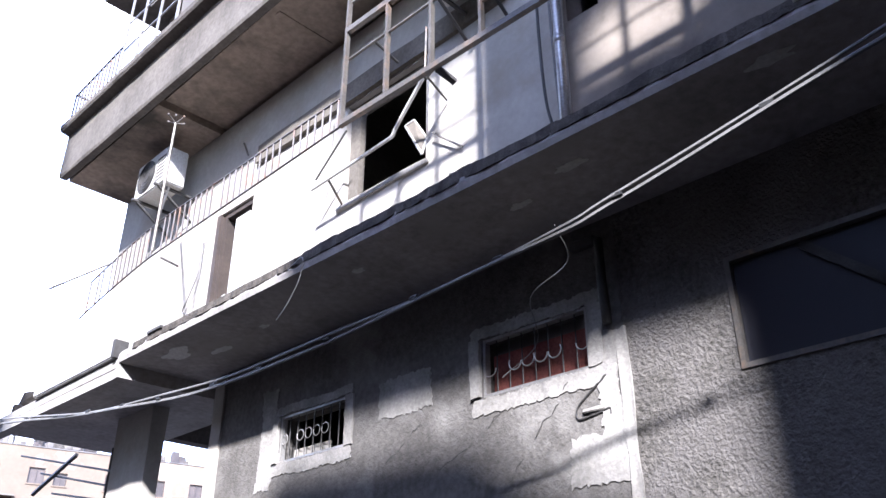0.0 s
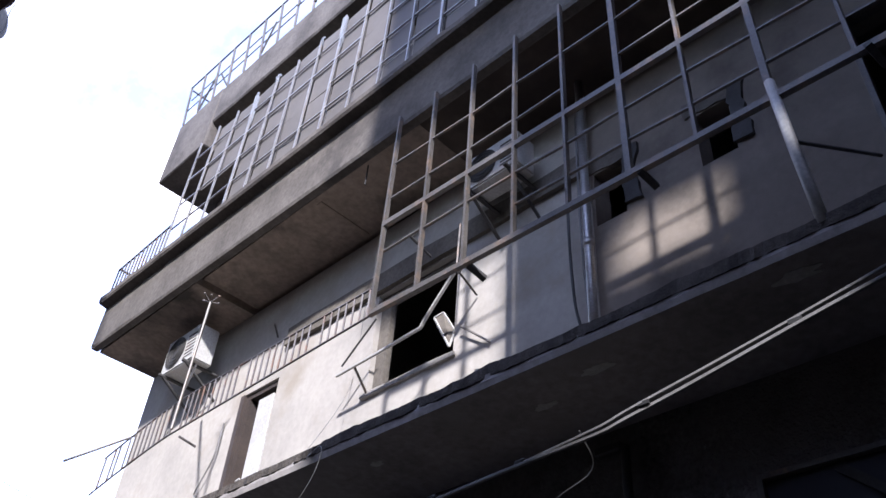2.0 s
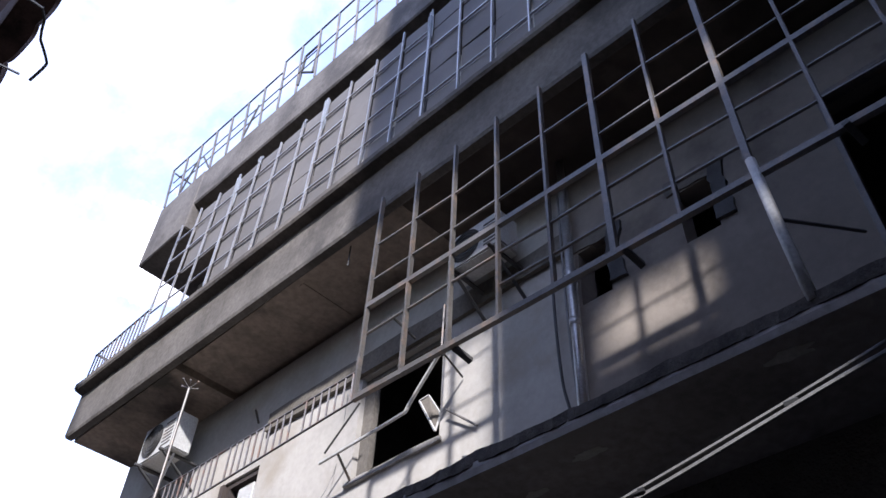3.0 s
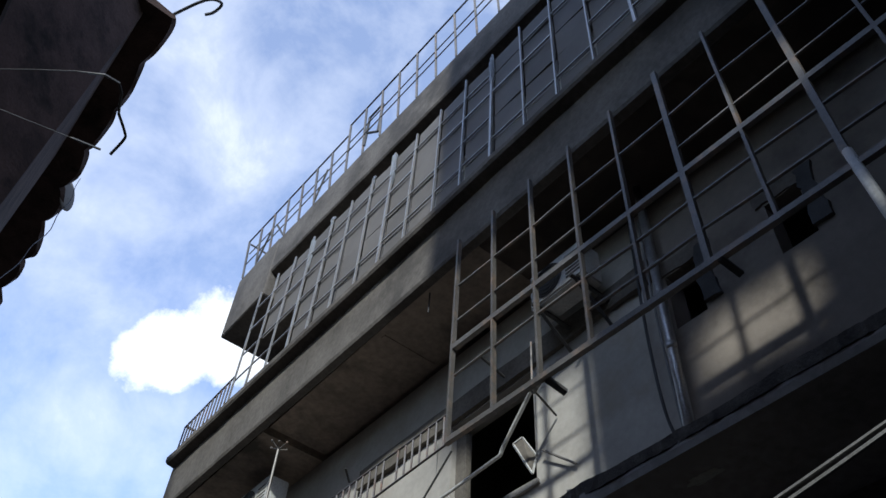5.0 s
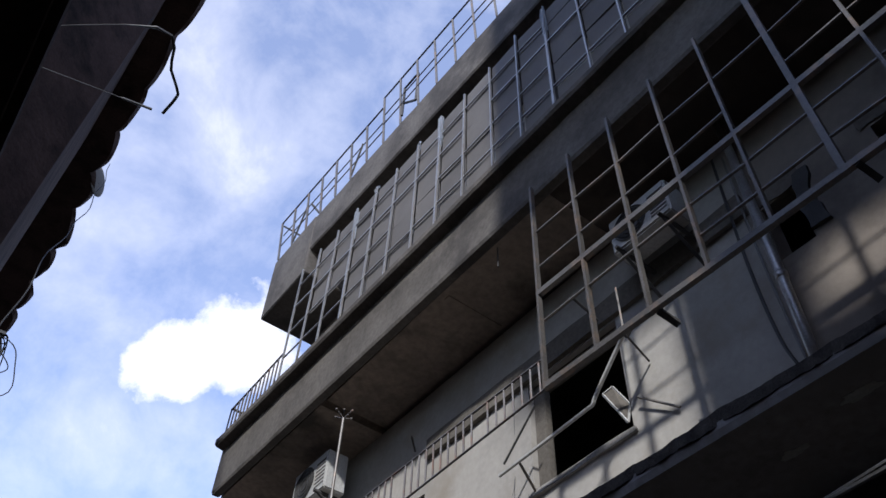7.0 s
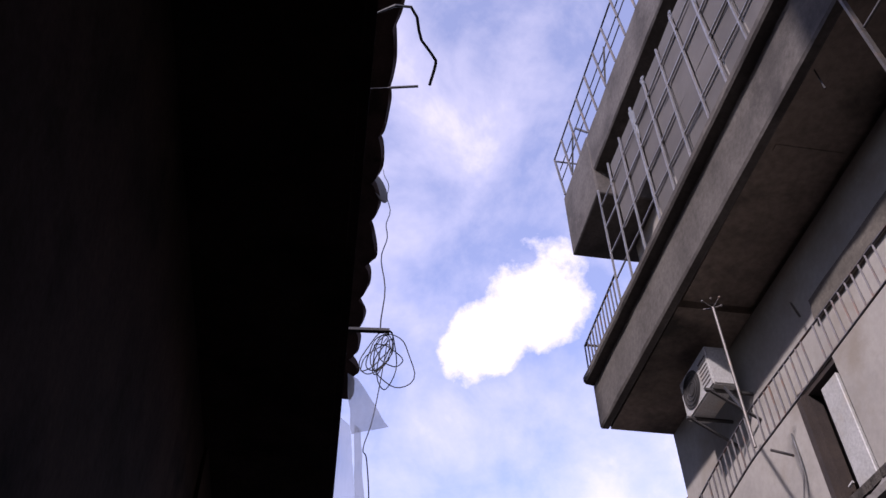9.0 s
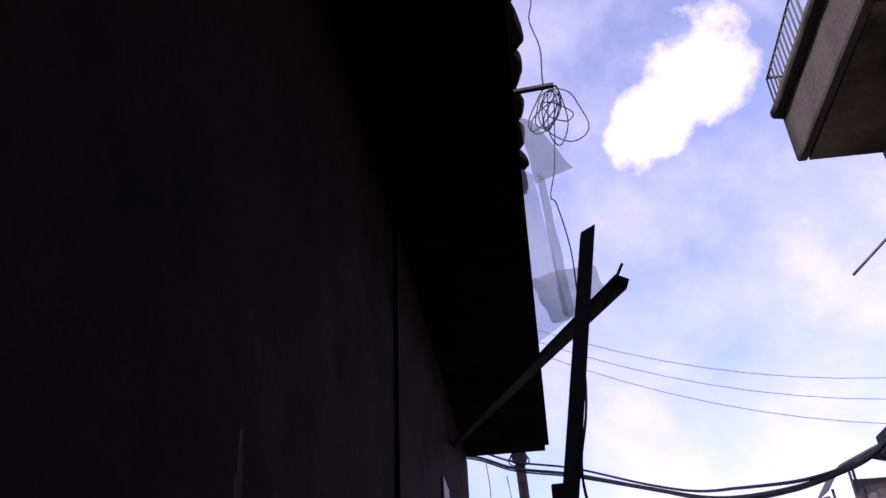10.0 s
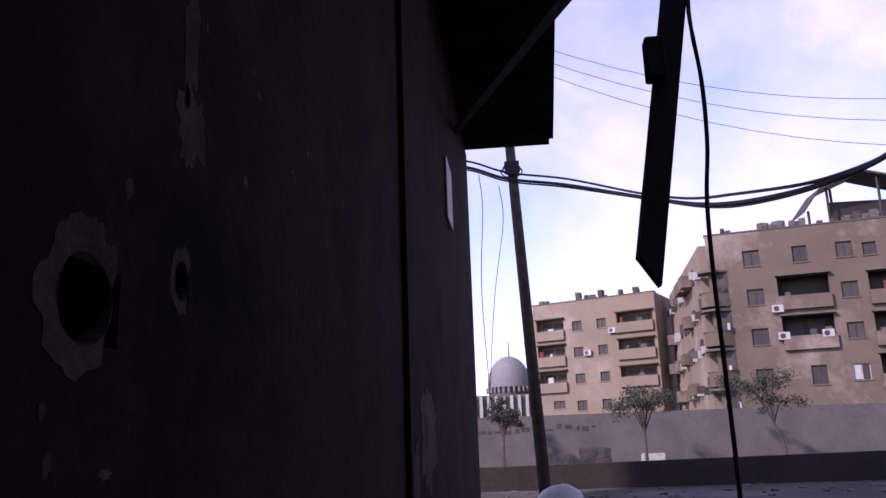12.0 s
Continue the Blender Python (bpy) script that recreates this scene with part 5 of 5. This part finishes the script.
# ---- the open street beyond ----
def pole_and_wires():
    g = thing("utility_pole", (-0.1, 21.0, ground_height(0, 21)), "tall dark utility pole carrying cables", "utility pole")
    part("shaft", tubebm([(0.0, 21.0, 0.4), (-0.36, 21.0, 8.6)], [0.13, 0.105], 12), M_BARK, g, smooth=True)
    for k in range(3):
        bm = bmesh.new()
        pts = [(-0.33 + (0.15 + 0.04 * k) * math.cos(a), 20.86, 7.62 - 0.06 * k + 0.13 * math.sin(a)) for a in [2 * math.pi * i / 16 for i in range(17)]]
        tube(bm, pts, 0.016, 5)
        part("wire_loop", bm, M_CABLE, g)
    part("clamp", boxbm(-0.48, -0.16, 20.83, 20.95, 7.48, 7.74), M_DARKSTEEL, g)
    spine = [(-2.6, 20.9, 7.9), (-1.30, 20.5, 7.55), (-0.42, 20.2, 7.13), (0.745, 19.6, 6.73), (1.95, 17.5, 5.75), (2.55, 15.5, 5.0), (2.98, 13.4, 4.5), (3.3, 12.0, 4.33), (3.34, 11.1, 4.3), (3.28, 10.7, 4.29)]
    path = smooth_path(spine, 8)
    for k, (r, dz) in enumerate(((0.030, 0.0), (0.022, 0.10), (0.018, -0.04))):
        pts = [p + Vector((0, 0, dz * min(1.0, abs(p.y - 11) / 4) * (1 + 0.4 * math.sin(p.y)))) for p in path]
        whole("street_cable", tubebm(pts, r, 6), M_CABLE, "thick dark cable sagging across the lane end", "cable", group="lane cables")
    for k, (za, zb) in enumerate(((14.85, 12.25), (14.35, 11.5), (13.85, 10.65))):
        pts = []
        for i in range(25):
            f = i / 24
            x = -8 + 34 * f
            pts.append((x, 30, za + (zb - za) * (x - 1.3) / 10.5 + 0.5 * (x - 1.3) * (x - 11.8) / 27.6))
        whole("overhead_wire", tubebm(pts, 0.012, 4), M_CABLE, "thin overhead wire against the sky", "wire", group="overhead wires")
    for k, (x, z0, z1, s) in enumerate(((-1.05, 7.5, 2.2, 0.25), (-0.62, 7.2, 2.2, -0.6))):
        pts = smooth_path([(x, 20.9, z0), (x + 0.05, 20.9, z0 - 0.8), (x - 0.1 + s * 0.2, 20.9, (z0 + z1) / 2), (x - 0.1 + s * 0.6, 20.9, z1)], 5)
        whole("hanging_wire", tubebm(pts, 0.010, 4), M_GREYCABLE, "thin wire hanging down beside the pole", "wire", group="hanging wires")


pole_and_wires()


def far_walls():
    bm = boxbm(-60, 70, 25.0, 25.4, 0.0, 1.24)
    for v in bm.verts:                 # the street climbs to one side
        v.co.z += 0.034 * max(-20, min(20, v.co.x))
    whole("wall_low", bm, M_ASPHALT, "low dark wall along the far side of the street", "wall", kind="structure")
    bm = boxbm(-60, 90, 49.9, 50.3, 0.4, 3.25)
    whole("wall_boundary", bm, M_GREYWALL, "long grey boundary wall with faded painted writing", "wall", kind="structure")
    bm = bmesh.new()
    rnd = random.Random(6)
    x = -3.0
    while x < 3.2:                      # unreadable painted writing as plain bars
        w = rnd.uniform(0.15, 0.5)
        z = 2.35 + rnd.uniform(-0.1, 0.15) + 0.03 * x
        box(bm, x, x + w, 49.885, 49.897, z, z + rnd.uniform(0.06, 0.28))
        x += w + rnd.uniform(0.08, 0.25)
    whole("wall_writing", bm, M_DARKSTEEL, "dark strokes of painted writing on the boundary wall", "writing")
    # things before the wall
    for name, cat, x0, x1, z1, m, lab in (("rubbish_bin", "bin", 2.3, 3.8, 1.45, M_DARKSTEEL, "dark open rubbish bin at the boundary wall"), ("white_tarp", "tarp", 5.4, 6.4, 1.1, M_WHITE, "crumpled pale tarp at the boundary wall"), ("scrap_pile", "scrap pile", 0.7, 1.9, 1.1, M_DARKSTEEL, "dark pile of scrap beside the pole")):
        bm = boxbm(x0, x1, 47.2, 48.2, 0.55, z1)
        bmesh.ops.subdivide_edges(bm, edges=bm.edges[:], cuts=4, use_grid_fill=True)
        roughen(bm, 0.09, 2.2)
        whole(name, bm, m, lab, cat)
    bm = bmesh.new()
    bmesh.ops.create_icosphere(bm, subdivisions=3, radius=0.42)
    for v in bm.verts:
        v.co = Vector((v.co.x * 1.1, v.co.y * 0.8, max(v.co.z, -0.3) * 0.9)) + Vector((0.25, 20.0, 0.6))
    roughen(bm, 0.09, 3.0)
    whole("white_sack", bm, M_WHITE, "crumpled white sack on the ground", "sack", smooth=True)
    bm = bmesh.new()
    rnd = random.Random(9)
    for _ in range(260):
        s = rnd.uniform(0.02, 0.09)
        c = Vector((rnd.uniform(-1, 9), rnd.uniform(13, 24.5), 0))
        c.z = ground_height(c.x, c.y) + s * 0.2
        vs = bmesh.ops.create_icosphere(bm, subdivisions=1, radius=s)["verts"]
        for v in vs:
            v.co = c + Vector((v.co.x * 1.3, v.co.y, v.co.z * 0.6)) * rnd.uniform(0.7, 1.3)
    whole("street_rubble", bm, M_RUBBLE, "scattered stones and rubble on the street", "rubble", kind="stuff")


far_walls()


def tree(at, h, spread, lean, seed):
    """A thin street tree: forked trunk, limbs, twigs and loose tufts of small leaves."""
    x, y, z = at
    rnd = random.Random(seed)
    g = thing("tree", at, "small dusty street tree with a thin uneven crown", "tree", group="street trees")
    bm = bmesh.new()
    fork = Vector((x + lean * 0.45, y, z + h * 0.42))
    tube(bm, smooth_path([(x, y, z - 0.1), (x + lean * 0.12, y, z + h * 0.2), fork], 4), [0.085 - 0.004 * i for i in range(9)], 8)
    tips = []
    for k in range(7):
        a = 2 * math.pi * (k + rnd.uniform(-0.3, 0.3)) / 7
        tip = fork + Vector((math.cos(a) * spread * rnd.uniform(0.45, 0.95) + lean * 0.5, math.sin(a) * spread * 0.8, h * rnd.uniform(0.22, 0.55)))
        mid = fork.lerp(tip, 0.5) + Vector((0, 0, 0.12 * h))
        tube(bm, smooth_path([fork, mid, tip], 3), [0.045 - 0.005 * i for i in range(7)], 5)
        for q in range(4):
            e = mid.lerp(tip, rnd.uniform(0.2, 1.0)) + Vector((rnd.gauss(0, 0.3), rnd.gauss(0, 0.3), rnd.uniform(-0.25, 0.22))) * spread
            tube(bm, [mid.lerp(tip, 0.3 * q), e], [0.014, 0.006], 4)
            tips.append(e)
        tips.append(tip)
    part("trunk", bm, M_BARK, g)
    vs, fs = [], []
    for tip in tips:
        size = rnd.uniform(0.10, 0.2) * spread
        for _ in range(rnd.randint(50, 130)):
            c = tip + Vector((rnd.gauss(0, 1.0), rnd.gauss(0, 1.0), rnd.gauss(0, 0.65))) * size
            d = Vector((rnd.uniform(-1, 1), rnd.uniform(-1, 1), rnd.uniform(-1, 0.4))).normalized()
            e = d.cross(Vector((rnd.uniform(-1, 1), 1, rnd.uniform(-1, 1)))).normalized()
            w = rnd.uniform(0.045, 0.08)
            i = len(vs)
            vs += [c - d * w, c + e * w * 0.45, c + d * w, c - e * w * 0.45]
            fs.append((i, i + 1, i + 2, i + 3))
    me = bpy.data.meshes.new("crown")
    me.from_pydata(vs, [], fs)
    me.materials.append(M_LEAF)
    c = new("crown", me)
    c.parent = g
    c.matrix_parent_inverse = Matrix.Translation(-g.location)


tree((5.25, 45.0, 0.66), 3.5, 1.3, 0.0, 1)
tree((11.7, 45.0, 0.66), 4.0, 1.5, -0.9, 2)
tree((-1.6, 47.0, 0.66), 3.4, 0.9, 0.1, 3)


def apartment(at, width, depth, top, turn, openings, label, mat, inner, recess, seed):
    """A far block of flats: recessed balconies, windows with sashes and sills, roof clutter. Openings are
    (from, to, sill, head, kind), measured along the front from its corner; kinds: w window, p pale window, b balcony."""
    x0, y, z0 = at
    rnd = random.Random(seed)
    g = thing("apartment_building", at, label, "apartment building", group="apartment buildings")
    bm = bmesh.new()
    slab_with_holes(bm, 0.0, 0.5, 0.0, width, z0 - 1, top, [h[:4] for h in openings])
    for v in bm.verts:                                        # turn the wall to face -y
        v.co = Vector((x0 + v.co.y, y + v.co.x, v.co.z))
    part("wall", bm, mat, g)
    x1 = x0 + width
    part("side_wall", boxbm(x0, x0 + 0.3, y + 0.503, y + depth, z0 - 1, top), mat, g)
    part("side_wall", boxbm(x1 - 0.3, x1, y + 0.503, y + depth, z0 - 1, top), mat, g)
    part("roof", boxbm(x0 + 0.303, x1 - 0.303, y + 0.503, y + depth, top - 0.7, top - 0.5), M_CONCRETE, g)
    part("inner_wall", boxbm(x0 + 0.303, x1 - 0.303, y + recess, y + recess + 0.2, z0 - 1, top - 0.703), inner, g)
    part("coping", boxbm(x0 - 0.06, x1 + 0.06, y - 0.06, y + 0.56, top + 0.003, top + 0.09), M_GREYWALL, g)
    for a, b, c, d, kind in openings:
        a, b = a + x0, b + x0
        if kind in "wp":
            w = part("window", boxbm(a + 0.003, b - 0.003, y + 0.16, y + 0.2, c + 0.003, d - 0.003), M_SHUTTER, g)
            part("sill", boxbm(a - 0.08, b + 0.08, y - 0.07, y - 0.003, c - 0.09, c - 0.003), mat, w)
            for f in (0.02, 0.5, 0.98):
                xx = a + (b - a) * f
                part("window_frame", boxbm(xx - 0.03, xx + 0.03, y + 0.11, y + 0.157, c + 0.003, d - 0.003), M_WHITE if kind == "p" else M_SHUTTER, w)
            part("window_head", boxbm(a + 0.003, b - 0.003, y + 0.11, y + 0.157, d - 0.07, d - 0.006), M_WHITE if kind == "p" else M_SHUTTER, w)
            if kind == "p":
                part("curtain", boxbm(a + 0.06, (a + b) / 2 - 0.05, y + 0.13, y + 0.15, c + 0.05, d - 0.08), M_WHITE, w, "pale drawn curtain")
        else:
            bal = part("balcony", boxbm(a - 0.05, b + 0.05, y - 0.32, y - 0.003, c - 0.95, c + 0.02), mat, g)
            part("floor", boxbm(a + 0.003, b - 0.003, y + 0.503, y + recess - 0.003, c - 1.0, c - 0.9), M_CONCRETE, bal)
            for k in range(2):
                xx = a + (b - a) * (0.28 + 0.42 * k)
                part("window", boxbm(xx - 0.55, xx + 0.55, y + recess - 0.1, y + recess - 0.01, c - 0.3, d - 0.3), M_SHUTTER, bal)
            part("awning_edge", boxbm(a - 0.12, b + 0.12, y - 0.42, y - 0.003, d + 0.02, d + 0.12), M_LINTEL, bal)
            for k in range(rnd.randint(1, 3)):                # washing and boxes on the balcony
                xx, w = rnd.uniform(a + 0.2, b - 0.7), rnd.uniform(0.2, 0.6)
                part("washing", boxbm(xx, xx + w, y - 0.26 + 0.02 * k, y - 0.23 + 0.02 * k, c + 0.021, c + rnd.uniform(0.2, 0.6)), rnd.choice((M_WHITE, M_SHUTTER, M_GREYWALL, M_CURTAIN)), bal)
    for _ in range(int(width * 1.5)):
        cx, w = rnd.uniform(x0 + 0.3, x1 - 0.9), rnd.uniform(0.2, 0.6)
        bm = boxbm(cx, cx + w, y + 0.1, y + 0.1 + w, top + 0.093, top + 0.09 + w * rnd.uniform(0.5, 1.5))
        bmesh.ops.bevel(bm, geom=bm.edges[:], offset=0.05, segments=1, affect="EDGES")
        roughen(bm, 0.06, 3.0)
        part("roof_clutter", bm, rnd.choice((M_GREYWALL, M_SHUTTER, M_CONCRETE, M_STUMP)), g)
    g.rotation_euler.z = -radians(turn)
    return g


def wall_units(g, places, y):
    """Small white cooling units under the windows."""
    for x, z in places:
        u = part("wall_unit", boxbm(x, x + 0.75, y - 0.36, y - 0.003, z, z + 0.52), M_WHITE, g, "small white outdoor unit")
        part("fan", tubebm([(x + 0.28, y - 0.375, z + 0.26), (x + 0.28, y - 0.363, z + 0.26)], 0.19, 14), M_SHUTTER, u, "dark fan opening")


def flats_beige():
    rows = []
    for f in range(4):
        s = 2.64 * f
        rows += [(4.28, 5.3, 12.82 - s, 13.79 - s, "w"), (6.88, 7.86, 12.85 - s, 13.8 - s, "w")]
        if f < 3:
            rows += [(0.35, 3.35, 13.0 - s, 14.2 - s, "b"), (8.97, 12.6, 13.1 - s, 14.14 - s, "b")]
    rows += [(1.75, 2.98, 5.2, 5.95, "w"), (9.3, 10.6, 5.2, 5.95, "w")]
    g = apartment((0.85, 90.0, 2.5), 12.9, 10, 15.85, 25, rows, "five-storey beige apartment block with shuttered windows", M_TAN2, M_TAN2, 1.0, 1)
    wall_units(g, [(6.3, 10.2), (9.0, 12.2)], 90.0)


def flats_tan():
    rows = []
    for s in (0.0, 11.4, 22.8):
        for f in range(4):
            d = 2.86 * f
            rows += [(s + 2.5, s + 3.65, 13.8 - d, 14.95 - d, "w"), (s + 8.72, s + 9.8, 13.85 - d, 14.95 - d, "p" if f == 3 else "w")]
        rows += [(s + 5.85, s + 6.85, 13.77, 14.95, "w"), (s + 10.42, s + 11.3, 13.84, 14.73, "w"), (s + 6.08, s + 7.1, 5.12, 6.42, "w")]
        for f in (1, 2):
            d = 2.86 * (f - 1)
            rows.append((s + 4.6, s + 8.0, 11.35 - d, 12.8 - d, "b"))
        for f in (1, 2, 3):
            rows.append((s + 10.5, s + 13.2, 11.3 - 2.86 * (f - 1), 12.65 - 2.86 * (f - 1), "b"))
    # inner wall takes the dark shutter colour, which stands for shade in the recesses
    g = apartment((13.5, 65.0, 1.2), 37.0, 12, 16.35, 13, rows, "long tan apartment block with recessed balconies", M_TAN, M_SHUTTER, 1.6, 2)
    wall_units(g, [(17.55, 10.25), (17.75, 8.3), (20.6, 8.3), (28.9, 10.9)], 65.0)
    # rounded corner balconies with their rails and clutter
    rnd = random.Random(21)
    for z in (12.0, 9.15, 6.3, 3.5):
        def half_round(r, za, zb):
            bm = bmesh.new()
            plan = [(13.5 + 1.35, 65.0 - 0.003)] + [(13.95 - r * math.sin(a), 65.0 - r * 0.62 * math.cos(a) - 0.003) for a in [math.pi / 2 * k / 9 for k in range(10)]] + [(13.95 - r, 65.9), (13.5 - 0.003, 65.9), (13.5 - 0.003, 65.0 - 0.003)]
            lo = [bm.verts.new((x, y, za)) for x, y in plan]
            hi = [bm.verts.new((x, y, zb)) for x, y in plan]
            bm.faces.new(lo[::-1])
            bm.faces.new(hi)
            for i in range(len(plan)):
                k = (i + 1) % len(plan)
                bm.faces.new((lo[i], lo[k], hi[k], hi[i]))
            return bm
        bal = part("corner_balcony", half_round(1.15, z - 1.0, z), M_TAN, g)
        part("balcony_cap", half_round(1.22, z + 0.003, z + 0.09), M_LINTEL, bal)
        part("balcony_soffit", half_round(1.22, z + 1.5, z + 1.65), M_LINTEL, bal)
        part("door", boxbm(13.9, 14.75, 64.93, 64.996, z + 0.1, z + 1.45), M_SHUTTER, bal, "dark shuttered door")
        for k in range(3):
            x = 13.7 + rnd.uniform(0, 0.9)
            part("washing", boxbm(x, x + 0.18, 64.5, 64.53, z + 0.093, z + rnd.uniform(0.4, 0.75)), M_WHITE if k == 0 else M_SHUTTER, bal)
    # the long side that runs back, with storeys of cluttered balconies
    g2 = thing("apartment_building", (13.2, 66.2, 1.2), "weathered side wing with cluttered balconies", "apartment building", group="apartment buildings")
    bm = bmesh.new()
    q = [(13.2, 66.2), (14.6, 88.0), (20.0, 88.0), (20.0, 66.2)]
    lo = [bm.verts.new((x, y, 0.6)) for x, y in q]
    hi = [bm.verts.new((x, y, 15.9)) for x, y in q]
    bm.faces.new(lo[::-1])
    bm.faces.new(hi)
    for i in range(4):
        bm.faces.new((lo[i], lo[(i + 1) % 4], hi[(i + 1) % 4], hi[i]))
    part("wall", bm, M_TAN2, g2)
    for f in range(5):
        for k in range(14):
            y = 66.6 + 1.5 * k + rnd.uniform(-0.3, 0.3)
            x = 13.2 + (y - 66.2) * 0.0642
            z = 2.0 + 2.85 * f + rnd.uniform(0, 0.3)
            kind = rnd.choice(("balcony", "window", "wall_unit", "washing"))
            deep, long, tall = {"balcony": (rnd.uniform(0.5, 0.9), 1.35, 0.95), "window": (0.08, 0.9, 1.2), "wall_unit": (0.35, 0.75, 0.52), "washing": (rnd.uniform(0.3, 0.7), 0.05, 0.6)}[kind]
            part(kind, boxbm(x - deep, x + 0.05, y, y + long, z, z + tall), {"balcony": M_TAN, "window": M_SHUTTER, "wall_unit": M_WHITE, "washing": rnd.choice((M_WHITE, M_SHUTTER, M_GREYWALL))}[kind], g2)


flats_beige()
flats_tan()


def roof_canopy():
    g = thing("roof_canopy", (23.0, 64.0, 16.45), "dark sloping roof canopy on the tan apartment block", "roof canopy")
    bm = bmesh.new()
    a = [(20.5, 63.9, 17.4), (21.7, 63.6, 19.0), (24.5, 63.0, 20.1), (28.5, 62.2, 18.7), (28.9, 66.0, 18.9), (24.8, 66.8, 20.4), (22.0, 67.4, 19.3), (20.8, 67.7, 17.7)]
    lo = [bm.verts.new(p) for p in a]
    hi = [bm.verts.new((x, y, z + 0.15)) for x, y, z in a]
    for i, j, k, l in ((0, 1, 6, 7), (1, 2, 5, 6), (2, 3, 4, 5)):
        bm.faces.new((lo[l], lo[k], lo[j], lo[i]))
        bm.faces.new((hi[i], hi[j], hi[k], hi[l]))
    for i in range(8):
        bm.faces.new((lo[i], lo[(i + 1) % 8], hi[(i + 1) % 8], hi[i]))
    part("sheet", bm, M_DARKSTEEL, g)
    for x, y, z in ((20.9, 64.2, 17.6), (22.3, 64.0, 19.2), (25.6, 63.2, 19.7), (28.2, 62.9, 18.8), (23.5, 66.5, 19.8), (27.5, 66.0, 19.3)):
        part("post", barbm((x, y, 16.3), (x, y, z), 0.14), M_DARKSTEEL, g)
    part("screen", boxbm(22.6, 27.4, 65.0, 65.1, 16.3, 18.4), M_SHUTTER, g, "dark boarded screen under the canopy")
    for x, r in ((17.9, 0.42), (19.0, 0.5), (18.4, 0.3)):
        whole("roof_tank", tubebm([(x, 65.3, 15.8), (x, 65.3, 16.7 + r)], r, 14), M_GREYWALL, "pale round water tank on the flat roof", "water tank", group="roof tanks", smooth=True)


roof_canopy()


def mosque_dome():
    g = thing("domed_hall", (-2.9, 100.0, 2.0), "grey domed hall with an arcaded drum behind the wall", "domed hall")
    bm = bmesh.new()
    cx, cy, r = -2.2, 102.0, 2.55
    rings = []
    for i in range(15):
        a = math.pi / 2 * i / 14
        rings.append([bm.verts.new((cx + r * math.cos(a) * math.cos(2 * math.pi * k / 40), cy + r * math.cos(a) * math.sin(2 * math.pi * k / 40), 8.35 + 3.65 * math.sin(a) ** 0.92)) for k in range(40)])
    for a, b in zip(rings, rings[1:]):
        for k in range(40):
            bm.faces.new((a[k], a[(k + 1) % 40], b[(k + 1) % 40], b[k]))
    bmesh.ops.remove_doubles(bm, verts=bm.verts[:], dist=0.01)
    part("dome", bm, M_DOME, g, smooth=True)
    part("drum", tubebm([(cx, cy, 7.4), (cx, cy, 8.35)], 2.4, 32), M_GREYWALL, g)
    for k in range(28):
        a = 2 * math.pi * k / 28
        x, y = cx + 2.62 * math.cos(a), cy + 2.62 * math.sin(a)
        part("drum_bracket", barbm((x, y, 7.75), (x, y, 8.35), 0.26, n=6), M_DOME, g)
    part("finial", tubebm([(cx + 0.12, cy, 11.9), (cx + 0.12, cy, 13.75)], [0.09, 0.04], 8), M_DARKSTEEL, g)
    part("hall", boxbm(-9, 4, 99.3, 108, 0.4, 7.4), M_GREYWALL, g)
    for k in range(12):
        x = -8.2 + 0.62 * k * 1.4
        part("column", boxbm(x, x + 0.34, 98.9, 99.297, 3.0, 7.3), M_WHITE, g, "pale upright rib")


mosque_dome()
